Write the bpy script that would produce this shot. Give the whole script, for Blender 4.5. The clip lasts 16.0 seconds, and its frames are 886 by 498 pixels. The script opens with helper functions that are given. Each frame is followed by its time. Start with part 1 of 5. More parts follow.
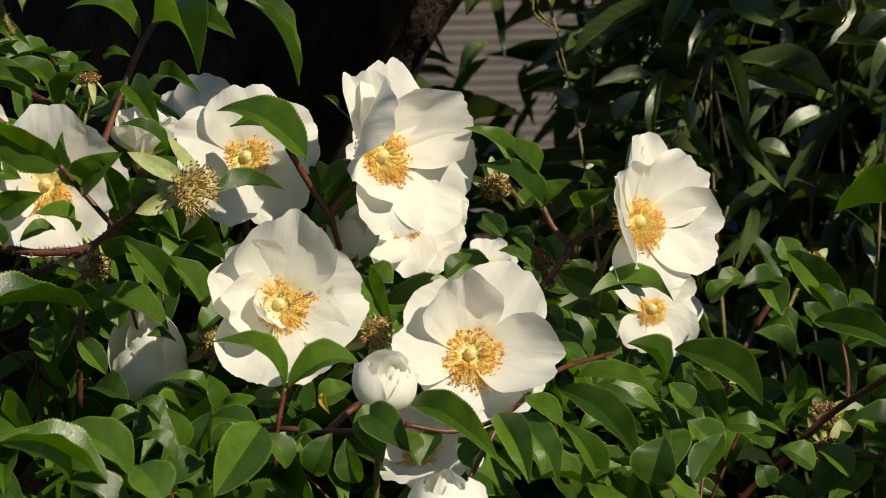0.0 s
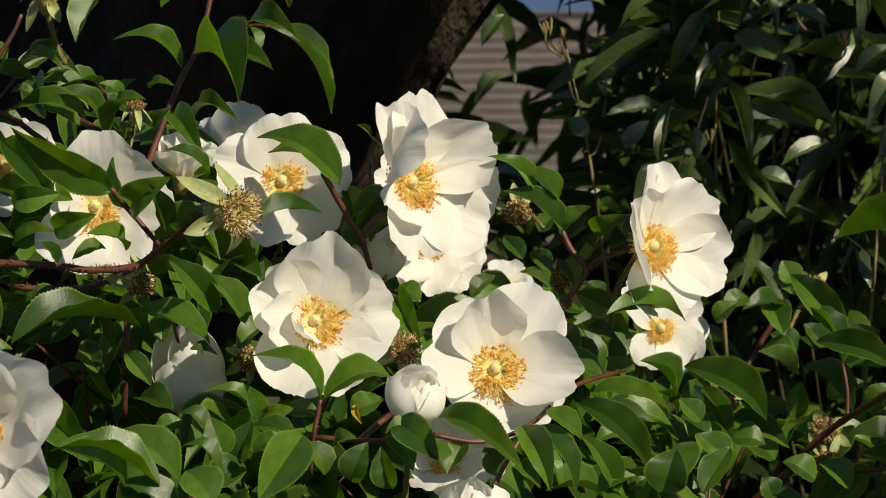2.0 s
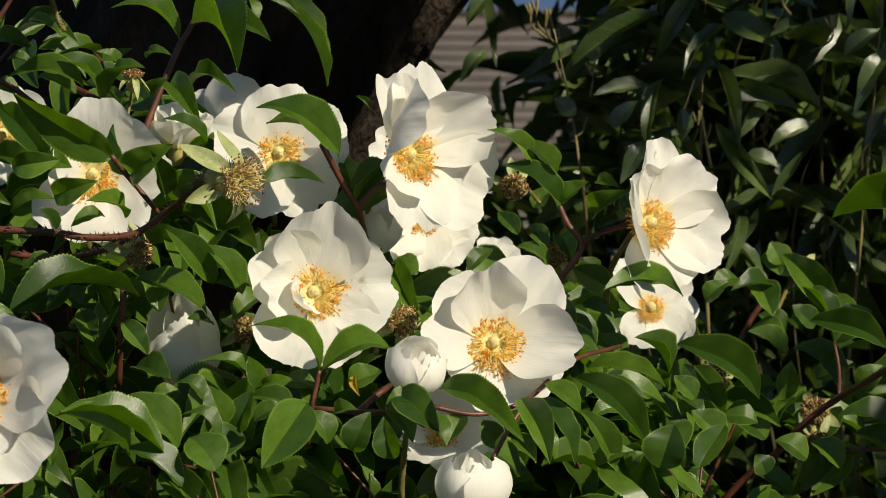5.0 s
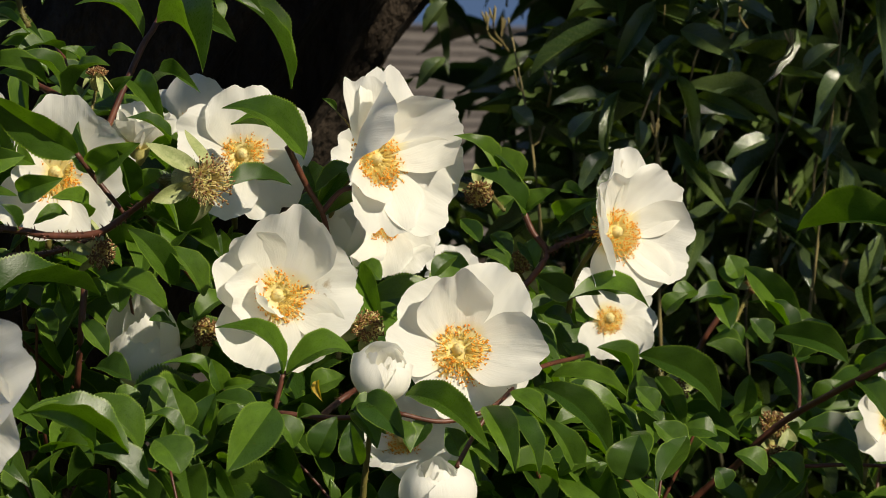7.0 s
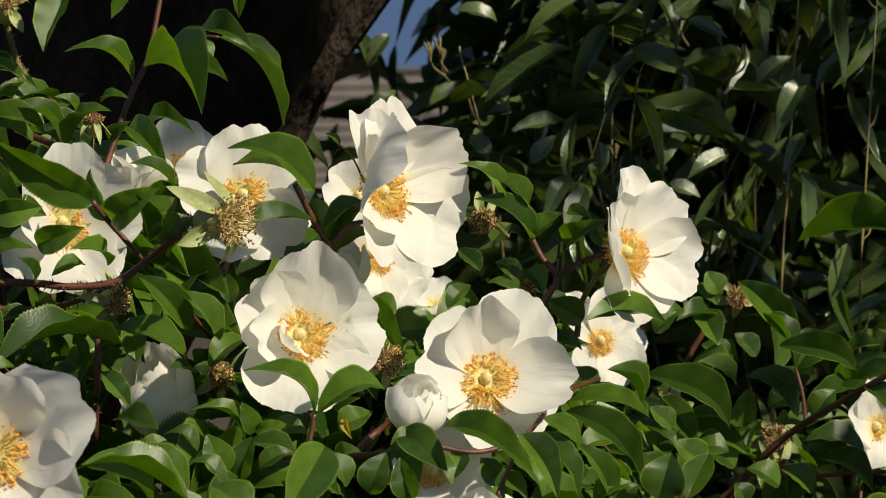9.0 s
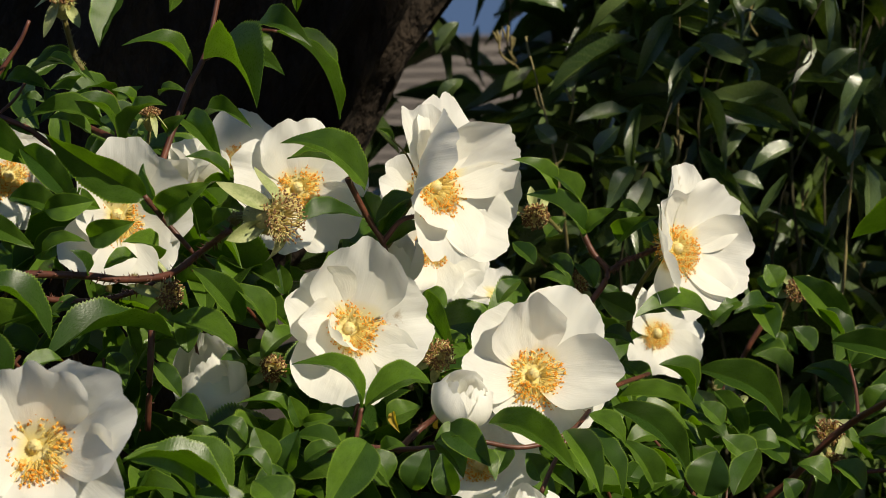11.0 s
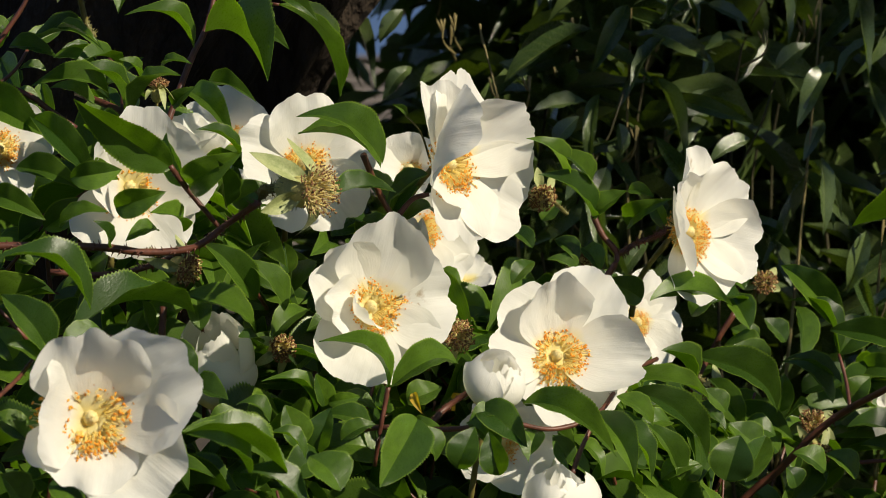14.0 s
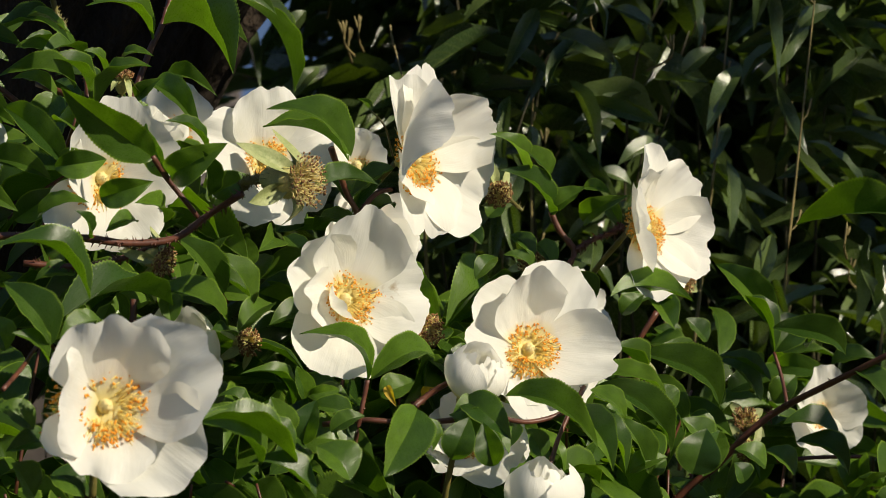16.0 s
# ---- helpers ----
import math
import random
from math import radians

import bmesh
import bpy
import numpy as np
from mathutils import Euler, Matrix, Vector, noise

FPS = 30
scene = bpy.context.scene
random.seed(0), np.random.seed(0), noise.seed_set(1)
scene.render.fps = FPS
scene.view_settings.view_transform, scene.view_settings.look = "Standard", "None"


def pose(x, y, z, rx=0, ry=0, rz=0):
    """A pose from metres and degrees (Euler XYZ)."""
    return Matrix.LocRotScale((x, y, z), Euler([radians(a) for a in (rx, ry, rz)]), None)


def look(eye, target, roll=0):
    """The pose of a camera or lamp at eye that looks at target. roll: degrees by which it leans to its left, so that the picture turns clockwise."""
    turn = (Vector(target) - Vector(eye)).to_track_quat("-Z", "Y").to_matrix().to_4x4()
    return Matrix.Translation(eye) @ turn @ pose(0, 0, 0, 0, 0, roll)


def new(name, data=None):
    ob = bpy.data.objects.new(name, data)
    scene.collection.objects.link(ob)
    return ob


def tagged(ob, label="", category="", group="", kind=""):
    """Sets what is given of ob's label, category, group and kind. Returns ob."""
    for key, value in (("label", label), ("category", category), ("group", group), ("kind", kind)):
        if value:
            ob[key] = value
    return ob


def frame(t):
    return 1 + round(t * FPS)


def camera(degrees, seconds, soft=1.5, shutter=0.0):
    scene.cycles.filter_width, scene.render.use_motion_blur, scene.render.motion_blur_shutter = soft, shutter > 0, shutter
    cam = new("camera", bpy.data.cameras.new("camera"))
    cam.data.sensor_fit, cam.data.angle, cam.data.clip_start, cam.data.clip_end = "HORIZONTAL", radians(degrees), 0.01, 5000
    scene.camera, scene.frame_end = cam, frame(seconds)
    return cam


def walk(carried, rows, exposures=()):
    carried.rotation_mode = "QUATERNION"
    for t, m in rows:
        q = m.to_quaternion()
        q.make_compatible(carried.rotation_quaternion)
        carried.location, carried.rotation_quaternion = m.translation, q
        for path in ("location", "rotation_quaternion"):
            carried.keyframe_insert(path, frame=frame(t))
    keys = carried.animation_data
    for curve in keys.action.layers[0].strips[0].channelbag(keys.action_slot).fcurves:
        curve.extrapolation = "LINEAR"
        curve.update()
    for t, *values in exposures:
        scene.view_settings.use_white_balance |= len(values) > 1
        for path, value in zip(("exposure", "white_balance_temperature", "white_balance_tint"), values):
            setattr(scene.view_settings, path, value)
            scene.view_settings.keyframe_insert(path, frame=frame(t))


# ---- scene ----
cam = camera(17.0, 16.0, 0.78)
PATH = [
(0, (0.0969, -1.3065, 1.3126), (-0.0666, 0.6844, 1.2141), -0.91),
    (0.5, (0.094, -1.3486, 1.3108), (-0.0712, 0.6425, 1.2197), -0.78),
    (1, (0.0889, -1.3842, 1.3129), (-0.0698, 0.6076, 1.2246), -0.64),
    (1.5, (0.0902, -1.3829, 1.3107), (-0.0682, 0.6091, 1.2277), -0.64),
    (2, (0.0827, -1.3904, 1.3186), (-0.0688, 0.6019, 1.2317), -0.36),
    (2.5, (0.0745, -1.3903, 1.3218), (-0.0669, 0.6026, 1.2307), -0.21),
    (3, (0.0713, -1.3926, 1.3234), (-0.0643, 0.6006, 1.2297), -0.27),
    (3.5, (0.0649, -1.3889, 1.3243), (-0.064, 0.6046, 1.2272), -0.19),
    (4, (0.0583, -1.3905, 1.3199), (-0.0632, 0.6034, 1.2239), 0.09),
    (6.3, (0.037, -1.3813, 1.2966), (-0.0382, 0.6157, 1.2162), 1.03),
    (6.5, (0.0303, -1.3798, 1.3), (-0.0348, 0.6174, 1.2181), 1.18),
    (7, (0.0294, -1.3783, 1.301), (-0.0238, 0.6195, 1.2239), 1.56),
    (7.5, (0.0234, -1.3624, 1.2975), (-0.0052, 0.6364, 1.2349), 2.18),
    (8, (0.0198, -1.3569, 1.295), (0.0199, 0.6426, 1.2482), 1.88),
    (8.5, (-0.0262, -1.3667, 1.2911), (0.0201, 0.6323, 1.2483), -0.19),
    (9, (-0.0759, -1.362, 1.2943), (0.0107, 0.6356, 1.246), -1.57),
    (9.5, (-0.0572, -1.3682, 1.296), (-0.0195, 0.6307, 1.2392), -1.40),
    (9.7, (-0.0454, -1.3775, 1.2891), (-0.0366, 0.6218, 1.2357), -1.43),
    (12, (-0.0564, -1.3647, 1.3212), (-0.0177, 0.6333, 1.24), -0.24),
    (12.5, (-0.0842, -1.3554, 1.3151), (-0.0121, 0.6417, 1.2372), 0.08),
    (13, (-0.1206, -1.3466, 1.2985), (-0.0015, 0.6488, 1.2328), -0.23),
    (13.5, (-0.1484, -1.3442, 1.2886), (0.0055, 0.6491, 1.2311), -0.23),
    (14, (-0.1792, -1.3402, 1.2874), (0.0115, 0.6499, 1.2319), -0.09),
    (14.5, (-0.2143, -1.3373, 1.2823), (0.0194, 0.6484, 1.2327), 0.03),
    (15, (-0.2385, -1.3364, 1.2803), (0.0544, 0.6415, 1.2331), -0.02),
    (15.5, (-0.2644, -1.3308, 1.2782), (0.0719, 0.6402, 1.2325), 0.27),
    (16, (-0.2917, -1.3255, 1.2741), (0.0833, 0.6386, 1.234), 0.31),
]
walk(cam, [(t, look(eye, target, roll)) for t, eye, target, roll in PATH], [(0.0, 0.07, 6720.0, 10.0), (9.5, 0.08, 6720.0, 10.0), (16.0, 0.15, 6720.0, 10.0)])

cam.data.dof.use_dof = True
cam.data.dof.focus_distance = 1.40
cam.data.dof.aperture_fstop = 31.0

# ---- world and light ----
SUN_FROM = Vector((0.60, -0.58, 0.55)).normalized()
world = bpy.data.worlds.new("world")
scene.world = world
world.use_nodes = True
sky = world.node_tree.nodes.new("ShaderNodeTexSky")
sky.sky_type = "NISHITA"
sky.sun_disc = False
sky.dust_density, sky.ozone_density = 0.2, 1.2
sky.sun_elevation = math.asin(SUN_FROM.z)
sky.sun_rotation = math.atan2(SUN_FROM.x, SUN_FROM.y)
world.node_tree.nodes["Background"].inputs["Strength"].default_value = 0.12
world.node_tree.links.new(sky.outputs["Color"], world.node_tree.nodes["Background"].inputs["Color"])
# the horizon lies low behind the trees: what shows of the sky is well above it
where = world.node_tree.nodes.new("ShaderNodeTexCoord")
raised = world.node_tree.nodes.new("ShaderNodeVectorMath")
raised.operation = "ADD"
raised.inputs[1].default_value = (0, 0, 0.85)
world.node_tree.links.new(where.outputs["Generated"], raised.inputs[0])
world.node_tree.links.new(raised.outputs[0], sky.inputs[0])
sun_data = bpy.data.lights.new("sun", "SUN")
sun_data.energy, sun_data.angle, sun_data.color = 5.0, radians(0.53), (1.0, 0.91, 0.74)
sun = new("sun", sun_data)
sun.matrix_world = look(SUN_FROM * 10, (0, 0, 0))


# ---- materials ----
def material(name):
    m = bpy.data.materials.new(name)
    m.use_nodes = True
    nt = m.node_tree
    return m, nt, nt.nodes["Principled BSDF"], nt.nodes["Material Output"]


def node(nt, kind, **values):
    n = nt.nodes.new(kind)
    for key, value in values.items():
        n.inputs[key.replace("_", " ")].default_value = value
    return n


def ramp(nt, source, stops):
    r = nt.nodes.new("ShaderNodeValToRGB")
    while len(r.color_ramp.elements) < len(stops):
        r.color_ramp.elements.new(0.5)
    for e, (at, color) in zip(r.color_ramp.elements, stops):
        e.position, e.color = at, (*color, 1)
    nt.links.new(source, r.inputs["Fac"])
    return r.outputs["Color"]


def coords(nt, which="Object", scale=(1, 1, 1)):
    c = nt.nodes.new("ShaderNodeTexCoord")
    mp = nt.nodes.new("ShaderNodeMapping")
    mp.inputs["Scale"].default_value = scale
    nt.links.new(c.outputs[which], mp.inputs["Vector"])
    return mp.outputs["Vector"]


def mix_color(nt, fac, a, b, blend="MIX"):
    m = nt.nodes.new("ShaderNodeMix")
    m.data_type, m.blend_type = "RGBA", blend
    for k, v in ((0, fac), (6, a), (7, b)):
        if isinstance(v, bpy.types.NodeSocket):
            nt.links.new(v, m.inputs[k])
        else:
            m.inputs[k].default_value = v if k == 0 else (*v, 1)
    return m.outputs[2]


def bump(nt, height, strength, distance):
    b = node(nt, "ShaderNodeBump", Strength=strength, Distance=distance)
    nt.links.new(height, b.inputs["Height"])
    return b.outputs["Normal"]


def translucent_mix(nt, bsdf, out, color, amount, normal=None):
    """Lets part of the light through a thin sheet."""
    t = nt.nodes.new("ShaderNodeBsdfTranslucent")
    if isinstance(color, bpy.types.NodeSocket):
        nt.links.new(color, t.inputs["Color"])
    else:
        t.inputs["Color"].default_value = (*color, 1)
    if normal:
        nt.links.new(normal, t.inputs["Normal"])
    m = node(nt, "ShaderNodeMixShader", Fac=amount)
    nt.links.new(bsdf.outputs[0], m.inputs[1])
    nt.links.new(t.outputs[0], m.inputs[2])
    nt.links.new(m.outputs[0], out.inputs["Surface"])


def leaf_material(name, dark, light, rough, vein, let_through, spread=0.5, margin=0.0, gloss=0.45, relief=0.4):
    """A leaf: colour by leaf and in blotches, a pale midrib and side veins, a waxy coat."""
    m, nt, bsdf, out = material(name)
    info = nt.nodes.new("ShaderNodeObjectInfo")
    isle = nt.nodes.new("ShaderNodeNewGeometry")
    uv = coords(nt, "UV")
    add = nt.nodes.new("ShaderNodeMath")
    add.operation = "ADD"
    nt.links.new(info.outputs["Random"], add.inputs[0])
    nt.links.new(isle.outputs["Random Per Island"], add.inputs[1])
    frac = nt.nodes.new("ShaderNodeMath")
    frac.operation = "FRACT"
    nt.links.new(add.outputs[0], frac.inputs[0])
    base = ramp(nt, frac.outputs[0], [(0.0, dark), (spread, [(a + b) / 2 for a, b in zip(dark, light)]), (1.0, light)])
    blot = node(nt, "ShaderNodeTexNoise", Scale=5.0, Detail=4.0, Roughness=0.6)
    nt.links.new(uv, blot.inputs["Vector"])
    base = mix_color(nt, ramp(nt, blot.outputs["Fac"], [(0.35, (0, 0, 0)), (0.75, (0.45, 0.45, 0.45))]), base, [c * 0.55 for c in dark])
    # the side veins run from the midrib towards the tip
    sep = nt.nodes.new("ShaderNodeSeparateXYZ")
    nt.links.new(uv, sep.inputs[0])
    off = nt.nodes.new("ShaderNodeMath")
    off.operation = "SUBTRACT"
    nt.links.new(sep.outputs["Y"], off.inputs[0])
    off.inputs[1].default_value = 0.5
    side = nt.nodes.new("ShaderNodeMath")
    side.operation = "ABSOLUTE"
    nt.links.new(off.outputs[0], side.inputs[0])
    rib = ramp(nt, side.outputs[0], [(0.0, (1, 1, 1)), (0.035, (0, 0, 0))])
    slant = nt.nodes.new("ShaderNodeMath")
    slant.operation = "MULTIPLY_ADD"
    nt.links.new(side.outputs[0], slant.inputs[0])
    slant.inputs[1].default_value = -0.55
    nt.links.new(sep.outputs["X"], slant.inputs[2])
    wave = nt.nodes.new("ShaderNodeMath")
    wave.operation = "PINGPONG"
    nt.links.new(slant.outputs[0], wave.inputs[0])
    wave.inputs[1].default_value = 0.055
    lines = ramp(nt, wave.outputs[0], [(0.0, (1, 1, 1)), (0.014, (0, 0, 0))])
    veins = mix_color(nt, 1.0, rib, mix_color(nt, 1.0, lines, (0.35, 0.35, 0.35), "MULTIPLY"), "ADD")
    col = mix_color(nt, mix_color(nt, 1.0, veins, (vein, vein, vein), "MULTIPLY"), base, (light[0] * 1.8 + 0.02, light[1] * 1.5 + 0.02, light[2] * 1.5))
    rim = ramp(nt, side.outputs[0], [(0.455, (0, 0, 0)), (0.495, (margin, margin, margin))])
    col = mix_color(nt, rim, col, (light[0] * 2.2 + 0.04, light[1] * 1.9 + 0.04, light[2] * 2 + 0.01))
    nt.links.new(col, bsdf.inputs["Base Color"])
    bsdf.inputs["Specular IOR Level"].default_value = gloss
    fine = node(nt, "ShaderNodeTexNoise", Scale=48.0, Detail=3.0)
    nt.links.new(uv, fine.inputs["Vector"])
    nt.links.new(ramp(nt, fine.outputs["Fac"], [(0.3, (rough - 0.08,) * 3), (0.7, (rough + 0.12,) * 3)]), bsdf.inputs["Roughness"])
    net = node(nt, "ShaderNodeTexVoronoi", Scale=44.0)
    nt.links.new(coords(nt, "UV", (1.6, 1, 1)), net.inputs["Vector"])
    height = mix_color(nt, 0.45, mix_color(nt, 0.35, veins, fine.outputs["Fac"]), net.outputs["Distance"])
    nor = bump(nt, height, relief, 0.0006)
    nt.links.new(nor, bsdf.inputs["Normal"])
    glow = mix_color(nt, 1.0, col, (1.9, 2.1, 0.30), "MULTIPLY")
    translucent_mix(nt, bsdf, out, glow, let_through)
    return m


def petal_material(name="white petal", stain=None):
    """Thin white petal with fine lengthwise veins; stain: place along and across, and size, of a brown blemish."""
    m, nt, bsdf, out = material(name)
    uv = coords(nt, "UV")
    veins = node(nt, "ShaderNodeTexNoise", Scale=1.0, Detail=5.0, Roughness=0.6)
    nt.links.new(coords(nt, "UV", (2.0, 46, 1)), veins.inputs["Vector"])
    folds = node(nt, "ShaderNodeTexNoise", Scale=1.0, Detail=3.0, Roughness=0.5)
    nt.links.new(coords(nt, "UV", (5.0, 11, 1)), folds.inputs["Vector"])
    blot = node(nt, "ShaderNodeTexNoise", Scale=3.0, Detail=3.0)
    nt.links.new(uv, blot.inputs["Vector"])
    sep = nt.nodes.new("ShaderNodeSeparateXYZ")
    nt.links.new(uv, sep.inputs[0])
    # yellow towards the petal's foot: the glow round the stamens, put into the colour
    col = ramp(nt, sep.outputs["X"], [(0.0, (0.94, 0.80, 0.26)), (0.17, (0.94, 0.86, 0.48)), (0.32, (0.922, 0.910, 0.825)), (1.0, (0.920, 0.913, 0.852))])
    col = mix_color(nt, ramp(nt, blot.outputs["Fac"], [(0.45, (0, 0, 0)), (0.8, (0.12, 0.12, 0.12))]), col, (0.82, 0.78, 0.68))
    col = mix_color(nt, ramp(nt, veins.outputs["Fac"], [(0.52, (0, 0, 0)), (0.72, (0.12, 0.12, 0.12))]), col, (0.80, 0.78, 0.70))
    if stain:
        spot = nt.nodes.new("ShaderNodeTexNoise")
        spot.inputs["Scale"].default_value, spot.inputs["Detail"].default_value = 11.0, 4.0
        nt.links.new(uv, spot.inputs["Vector"])
        far = nt.nodes.new("ShaderNodeVectorMath")
        far.operation = "DISTANCE"
        nt.links.new(uv, far.inputs[0])
        far.inputs[1].default_value = (stain[0], stain[1], 0)
        near = ramp(nt, far.outputs["Value"], [(stain[2] * 0.35, (1, 1, 1)), (stain[2], (0, 0, 0))])
        patch = ramp(nt, spot.outputs["Fac"], [(0.50, (0, 0, 0)), (0.66, (0.8, 0.8, 0.8))])
        col = mix_color(nt, mix_color(nt, 1.0, near, patch, "MULTIPLY"), col, (0.42, 0.30, 0.16))
    nt.links.new(col, bsdf.inputs["Base Color"])
    bsdf.inputs["Roughness"].default_value = 0.6
    bsdf.inputs["Specular IOR Level"].default_value = 0.22
    nor = bump(nt, mix_color(nt, 0.40, folds.outputs["Fac"], veins.outputs["Fac"]), 0.45, 0.0010)
    nt.links.new(nor, bsdf.inputs["Normal"])
    translucent_mix(nt, bsdf, out, col, 0.43)
    return m


def plain_material(name, a, b, scale, rough, relief=0.3, distance=0.001, spec=0.4, stretch=(1, 1, 1), let_through=0.0, grime=0.4):
    m, nt, bsdf, out = material(name)
    where = coords(nt, "Object", stretch)
    big = node(nt, "ShaderNodeTexNoise", Scale=scale, Detail=6.0, Roughness=0.65)
    small = node(nt, "ShaderNodeTexNoise", Scale=scale * 6, Detail=4.0)
    for n in (big, small):
        nt.links.new(where, n.inputs["Vector"])
    col = ramp(nt, big.outputs["Fac"], [(0.3, a), (0.72, b)])
    col = mix_color(nt, ramp(nt, small.outputs["Fac"], [(0.4, (0, 0, 0)), (0.8, (grime,) * 3)]), col, [c * 0.5 for c in a])
    nt.links.new(col, bsdf.inputs["Base Color"])
    bsdf.inputs["Roughness"].default_value = rough
    bsdf.inputs["Specular IOR Level"].default_value = spec
    height = mix_color(nt, 0.4, big.outputs["Fac"], small.outputs["Fac"])
    nt.links.new(bump(nt, height, relief, distance), bsdf.inputs["Normal"])
    if let_through:
        translucent_mix(nt, bsdf, out, col, let_through)
    return m


ROSE_LEAF = leaf_material("glossy rose leaf", (0.029, 0.071, 0.010), (0.110, 0.203, 0.019), 0.30, 0.05, 0.36, margin=0.55, gloss=0.5, relief=0.26)
SHRUB_LEAF = leaf_material("leathery shrub leaf", (0.041, 0.074, 0.023), (0.120, 0.174, 0.050), 0.24, 0.40, 0.20, gloss=0.9, relief=0.3)
# for the leaves added out of view that block sun and sky
SHADE_LEAF = leaf_material("unseen shading leaf", (0.03, 0.06, 0.02), (0.06, 0.10, 0.03), 0.45, 0.2, 0.12)
YELLOW_LEAF = leaf_material("yellowed leaf", (0.42, 0.26, 0.03), (0.62, 0.42, 0.05), 0.5, 0.2, 0.4)
PETAL = petal_material()
STAINED_PETAL = petal_material("white petal with a brown blemish", (0.62, 0.52, 0.16))
STAINED_TIP = petal_material("white petal with a brown mark by its edge", (0.80, 0.46, 0.10))
FILAMENT = plain_material("golden filament", (1.0, 0.87, 0.40), (1.0, 0.94, 0.58), 300, 0.6, 0.1, let_through=0.72, grime=0.0)
ANTHER = plain_material("orange anther", (0.90, 0.40, 0.03), (0.98, 0.64, 0.11), 260, 0.7, 0.2, let_through=0.45, grime=0.15)
DRY_ANTHER = plain_material("dry brown anther", (0.110, 0.050, 0.020), (0.33, 0.165, 0.060), 260, 0.8)
PISTIL = plain_material("yellow pistil", (0.92, 0.76, 0.30), (0.97, 0.88, 0.50), 900, 0.7, 0.4, let_through=0.3, grime=0.1)
DRY_FILAMENT = plain_material("dry filament", (0.82, 0.68, 0.26), (0.96, 0.86, 0.48), 260, 0.8, let_through=0.35)
HIP = plain_material("yellow green hip", (0.36, 0.34, 0.10), (0.62, 0.54, 0.20), 240, 0.6, 0.5)
SEPAL = plain_material("pale green sepal", (0.22, 0.27, 0.09), (0.42, 0.44, 0.20), 180, 0.55)
RED_STEM = plain_material("red brown stem", (0.050, 0.016, 0.010), (0.165, 0.055, 0.030), 120, 0.45, 0.4, 0.0006, 0.5, (1, 1, 0.4))
GREEN_STEM = plain_material("green stem", (0.10, 0.10, 0.025), (0.22, 0.17, 0.05), 120, 0.45)
TWIG = plain_material("olive twig", (0.16, 0.13, 0.05), (0.30, 0.24, 0.10), 90, 0.6)
DARK_TWIG = plain_material("dark twig", (0.030, 0.028, 0.012), (0.085, 0.075, 0.035), 90, 0.6)
BARK = plain_material("dark rough bark", (0.008, 0.0062, 0.005), (0.062, 0.045, 0.031), 22, 0.9, 1.0, 0.04, 0.2, (1, 1, 0.3))
SOIL = plain_material("dark soil with litter", (0.035, 0.026, 0.018), (0.11, 0.085, 0.055), 5, 0.95, 0.8, 0.02, 0.2)
BOARD = plain_material("weathered grey board", (0.110, 0.095, 0.086), (0.165, 0.145, 0.132), 6, 0.8, 0.4, 0.004, 0.3, (0.15, 1, 1))


# ---- mesh helpers ----
def mesh_of(name, verts, faces, mat, uvs=None, smooth=True, crease=False):
    me = bpy.data.meshes.new(name)
    me.from_pydata([tuple(v) for v in verts], [], faces)
    me.materials.append(mat)
    if uvs is not None:
        layer = me.uv_layers.new(name="UVMap")
        index = np.empty(len(me.loops), dtype=np.int32)
        me.loops.foreach_get("vertex_index", index)
        layer.data.foreach_set("uv", np.asarray(uvs, dtype=np.float32)[index].ravel())
    if smooth:
        me.polygons.foreach_set("use_smooth", [True] * len(me.polygons))
    me.update()
    if crease:
        # the fold along the midrib stays sharp
        mid = np.abs(np.asarray(uvs)[:, 1] - 0.5) < 1e-4
        ends = np.empty(2 * len(me.edges), dtype=np.int32)
        me.edges.foreach_get("vertices", ends)
        sharp = me.attributes.new("sharp_edge", "BOOLEAN", "EDGE")
        sharp.data.foreach_set("value", mid[ends[0::2]] & mid[ends[1::2]])
    return me


def joined(pieces):
    """One list of vertices, faces and uvs out of several."""
    verts, faces, uvs = [], [], []
    for v, f, u in pieces:
        n = len(verts)
        verts += [tuple(p) for p in v]
        faces += [tuple(i + n for i in face) for face in f]
        uvs += list(u)
    return verts, faces, uvs


def thing(name, at, label, category, group="", kind=""):
    root = new(name)
    root.empty_display_size = 0.02
    root.location = at
    return tagged(root, label, category, group, kind)


def under(root, name, me, m=None, label=""):
    """A part of a thing; m is its pose in the world."""
    ob = new(name, me)
    ob.parent = root
    base = Matrix.Translation(-Vector(root.location))
    ob.matrix_basis = base @ (m if m is not None else Matrix.Identity(4))
    return tagged(ob, label)


def upon(piece, name, me, label=""):
    """A piece of a part, in the part's own pose."""
    ob = new(name, me)
    ob.parent = piece
    return tagged(ob, label)


def smooth_path(points, steps=5):
    p = [Vector(q) for q in points]
    if len(p) < 3:
        return [p[0].lerp(p[-1], k / steps) for k in range(steps + 1)]
    p = [2 * p[0] - p[1]] + p + [2 * p[-1] - p[-2]]
    out = []
    for a, b, c, d in zip(p, p[1:], p[2:], p[3:]):
        for k in range(steps):
            t = k / steps
            out.append(0.5 * (2 * b + (c - a) * t + (2 * a - 5 * b + 4 * c - d) * t * t + (3 * b - a - 3 * c + d) * t ** 3))
    return out + [p[-2]]


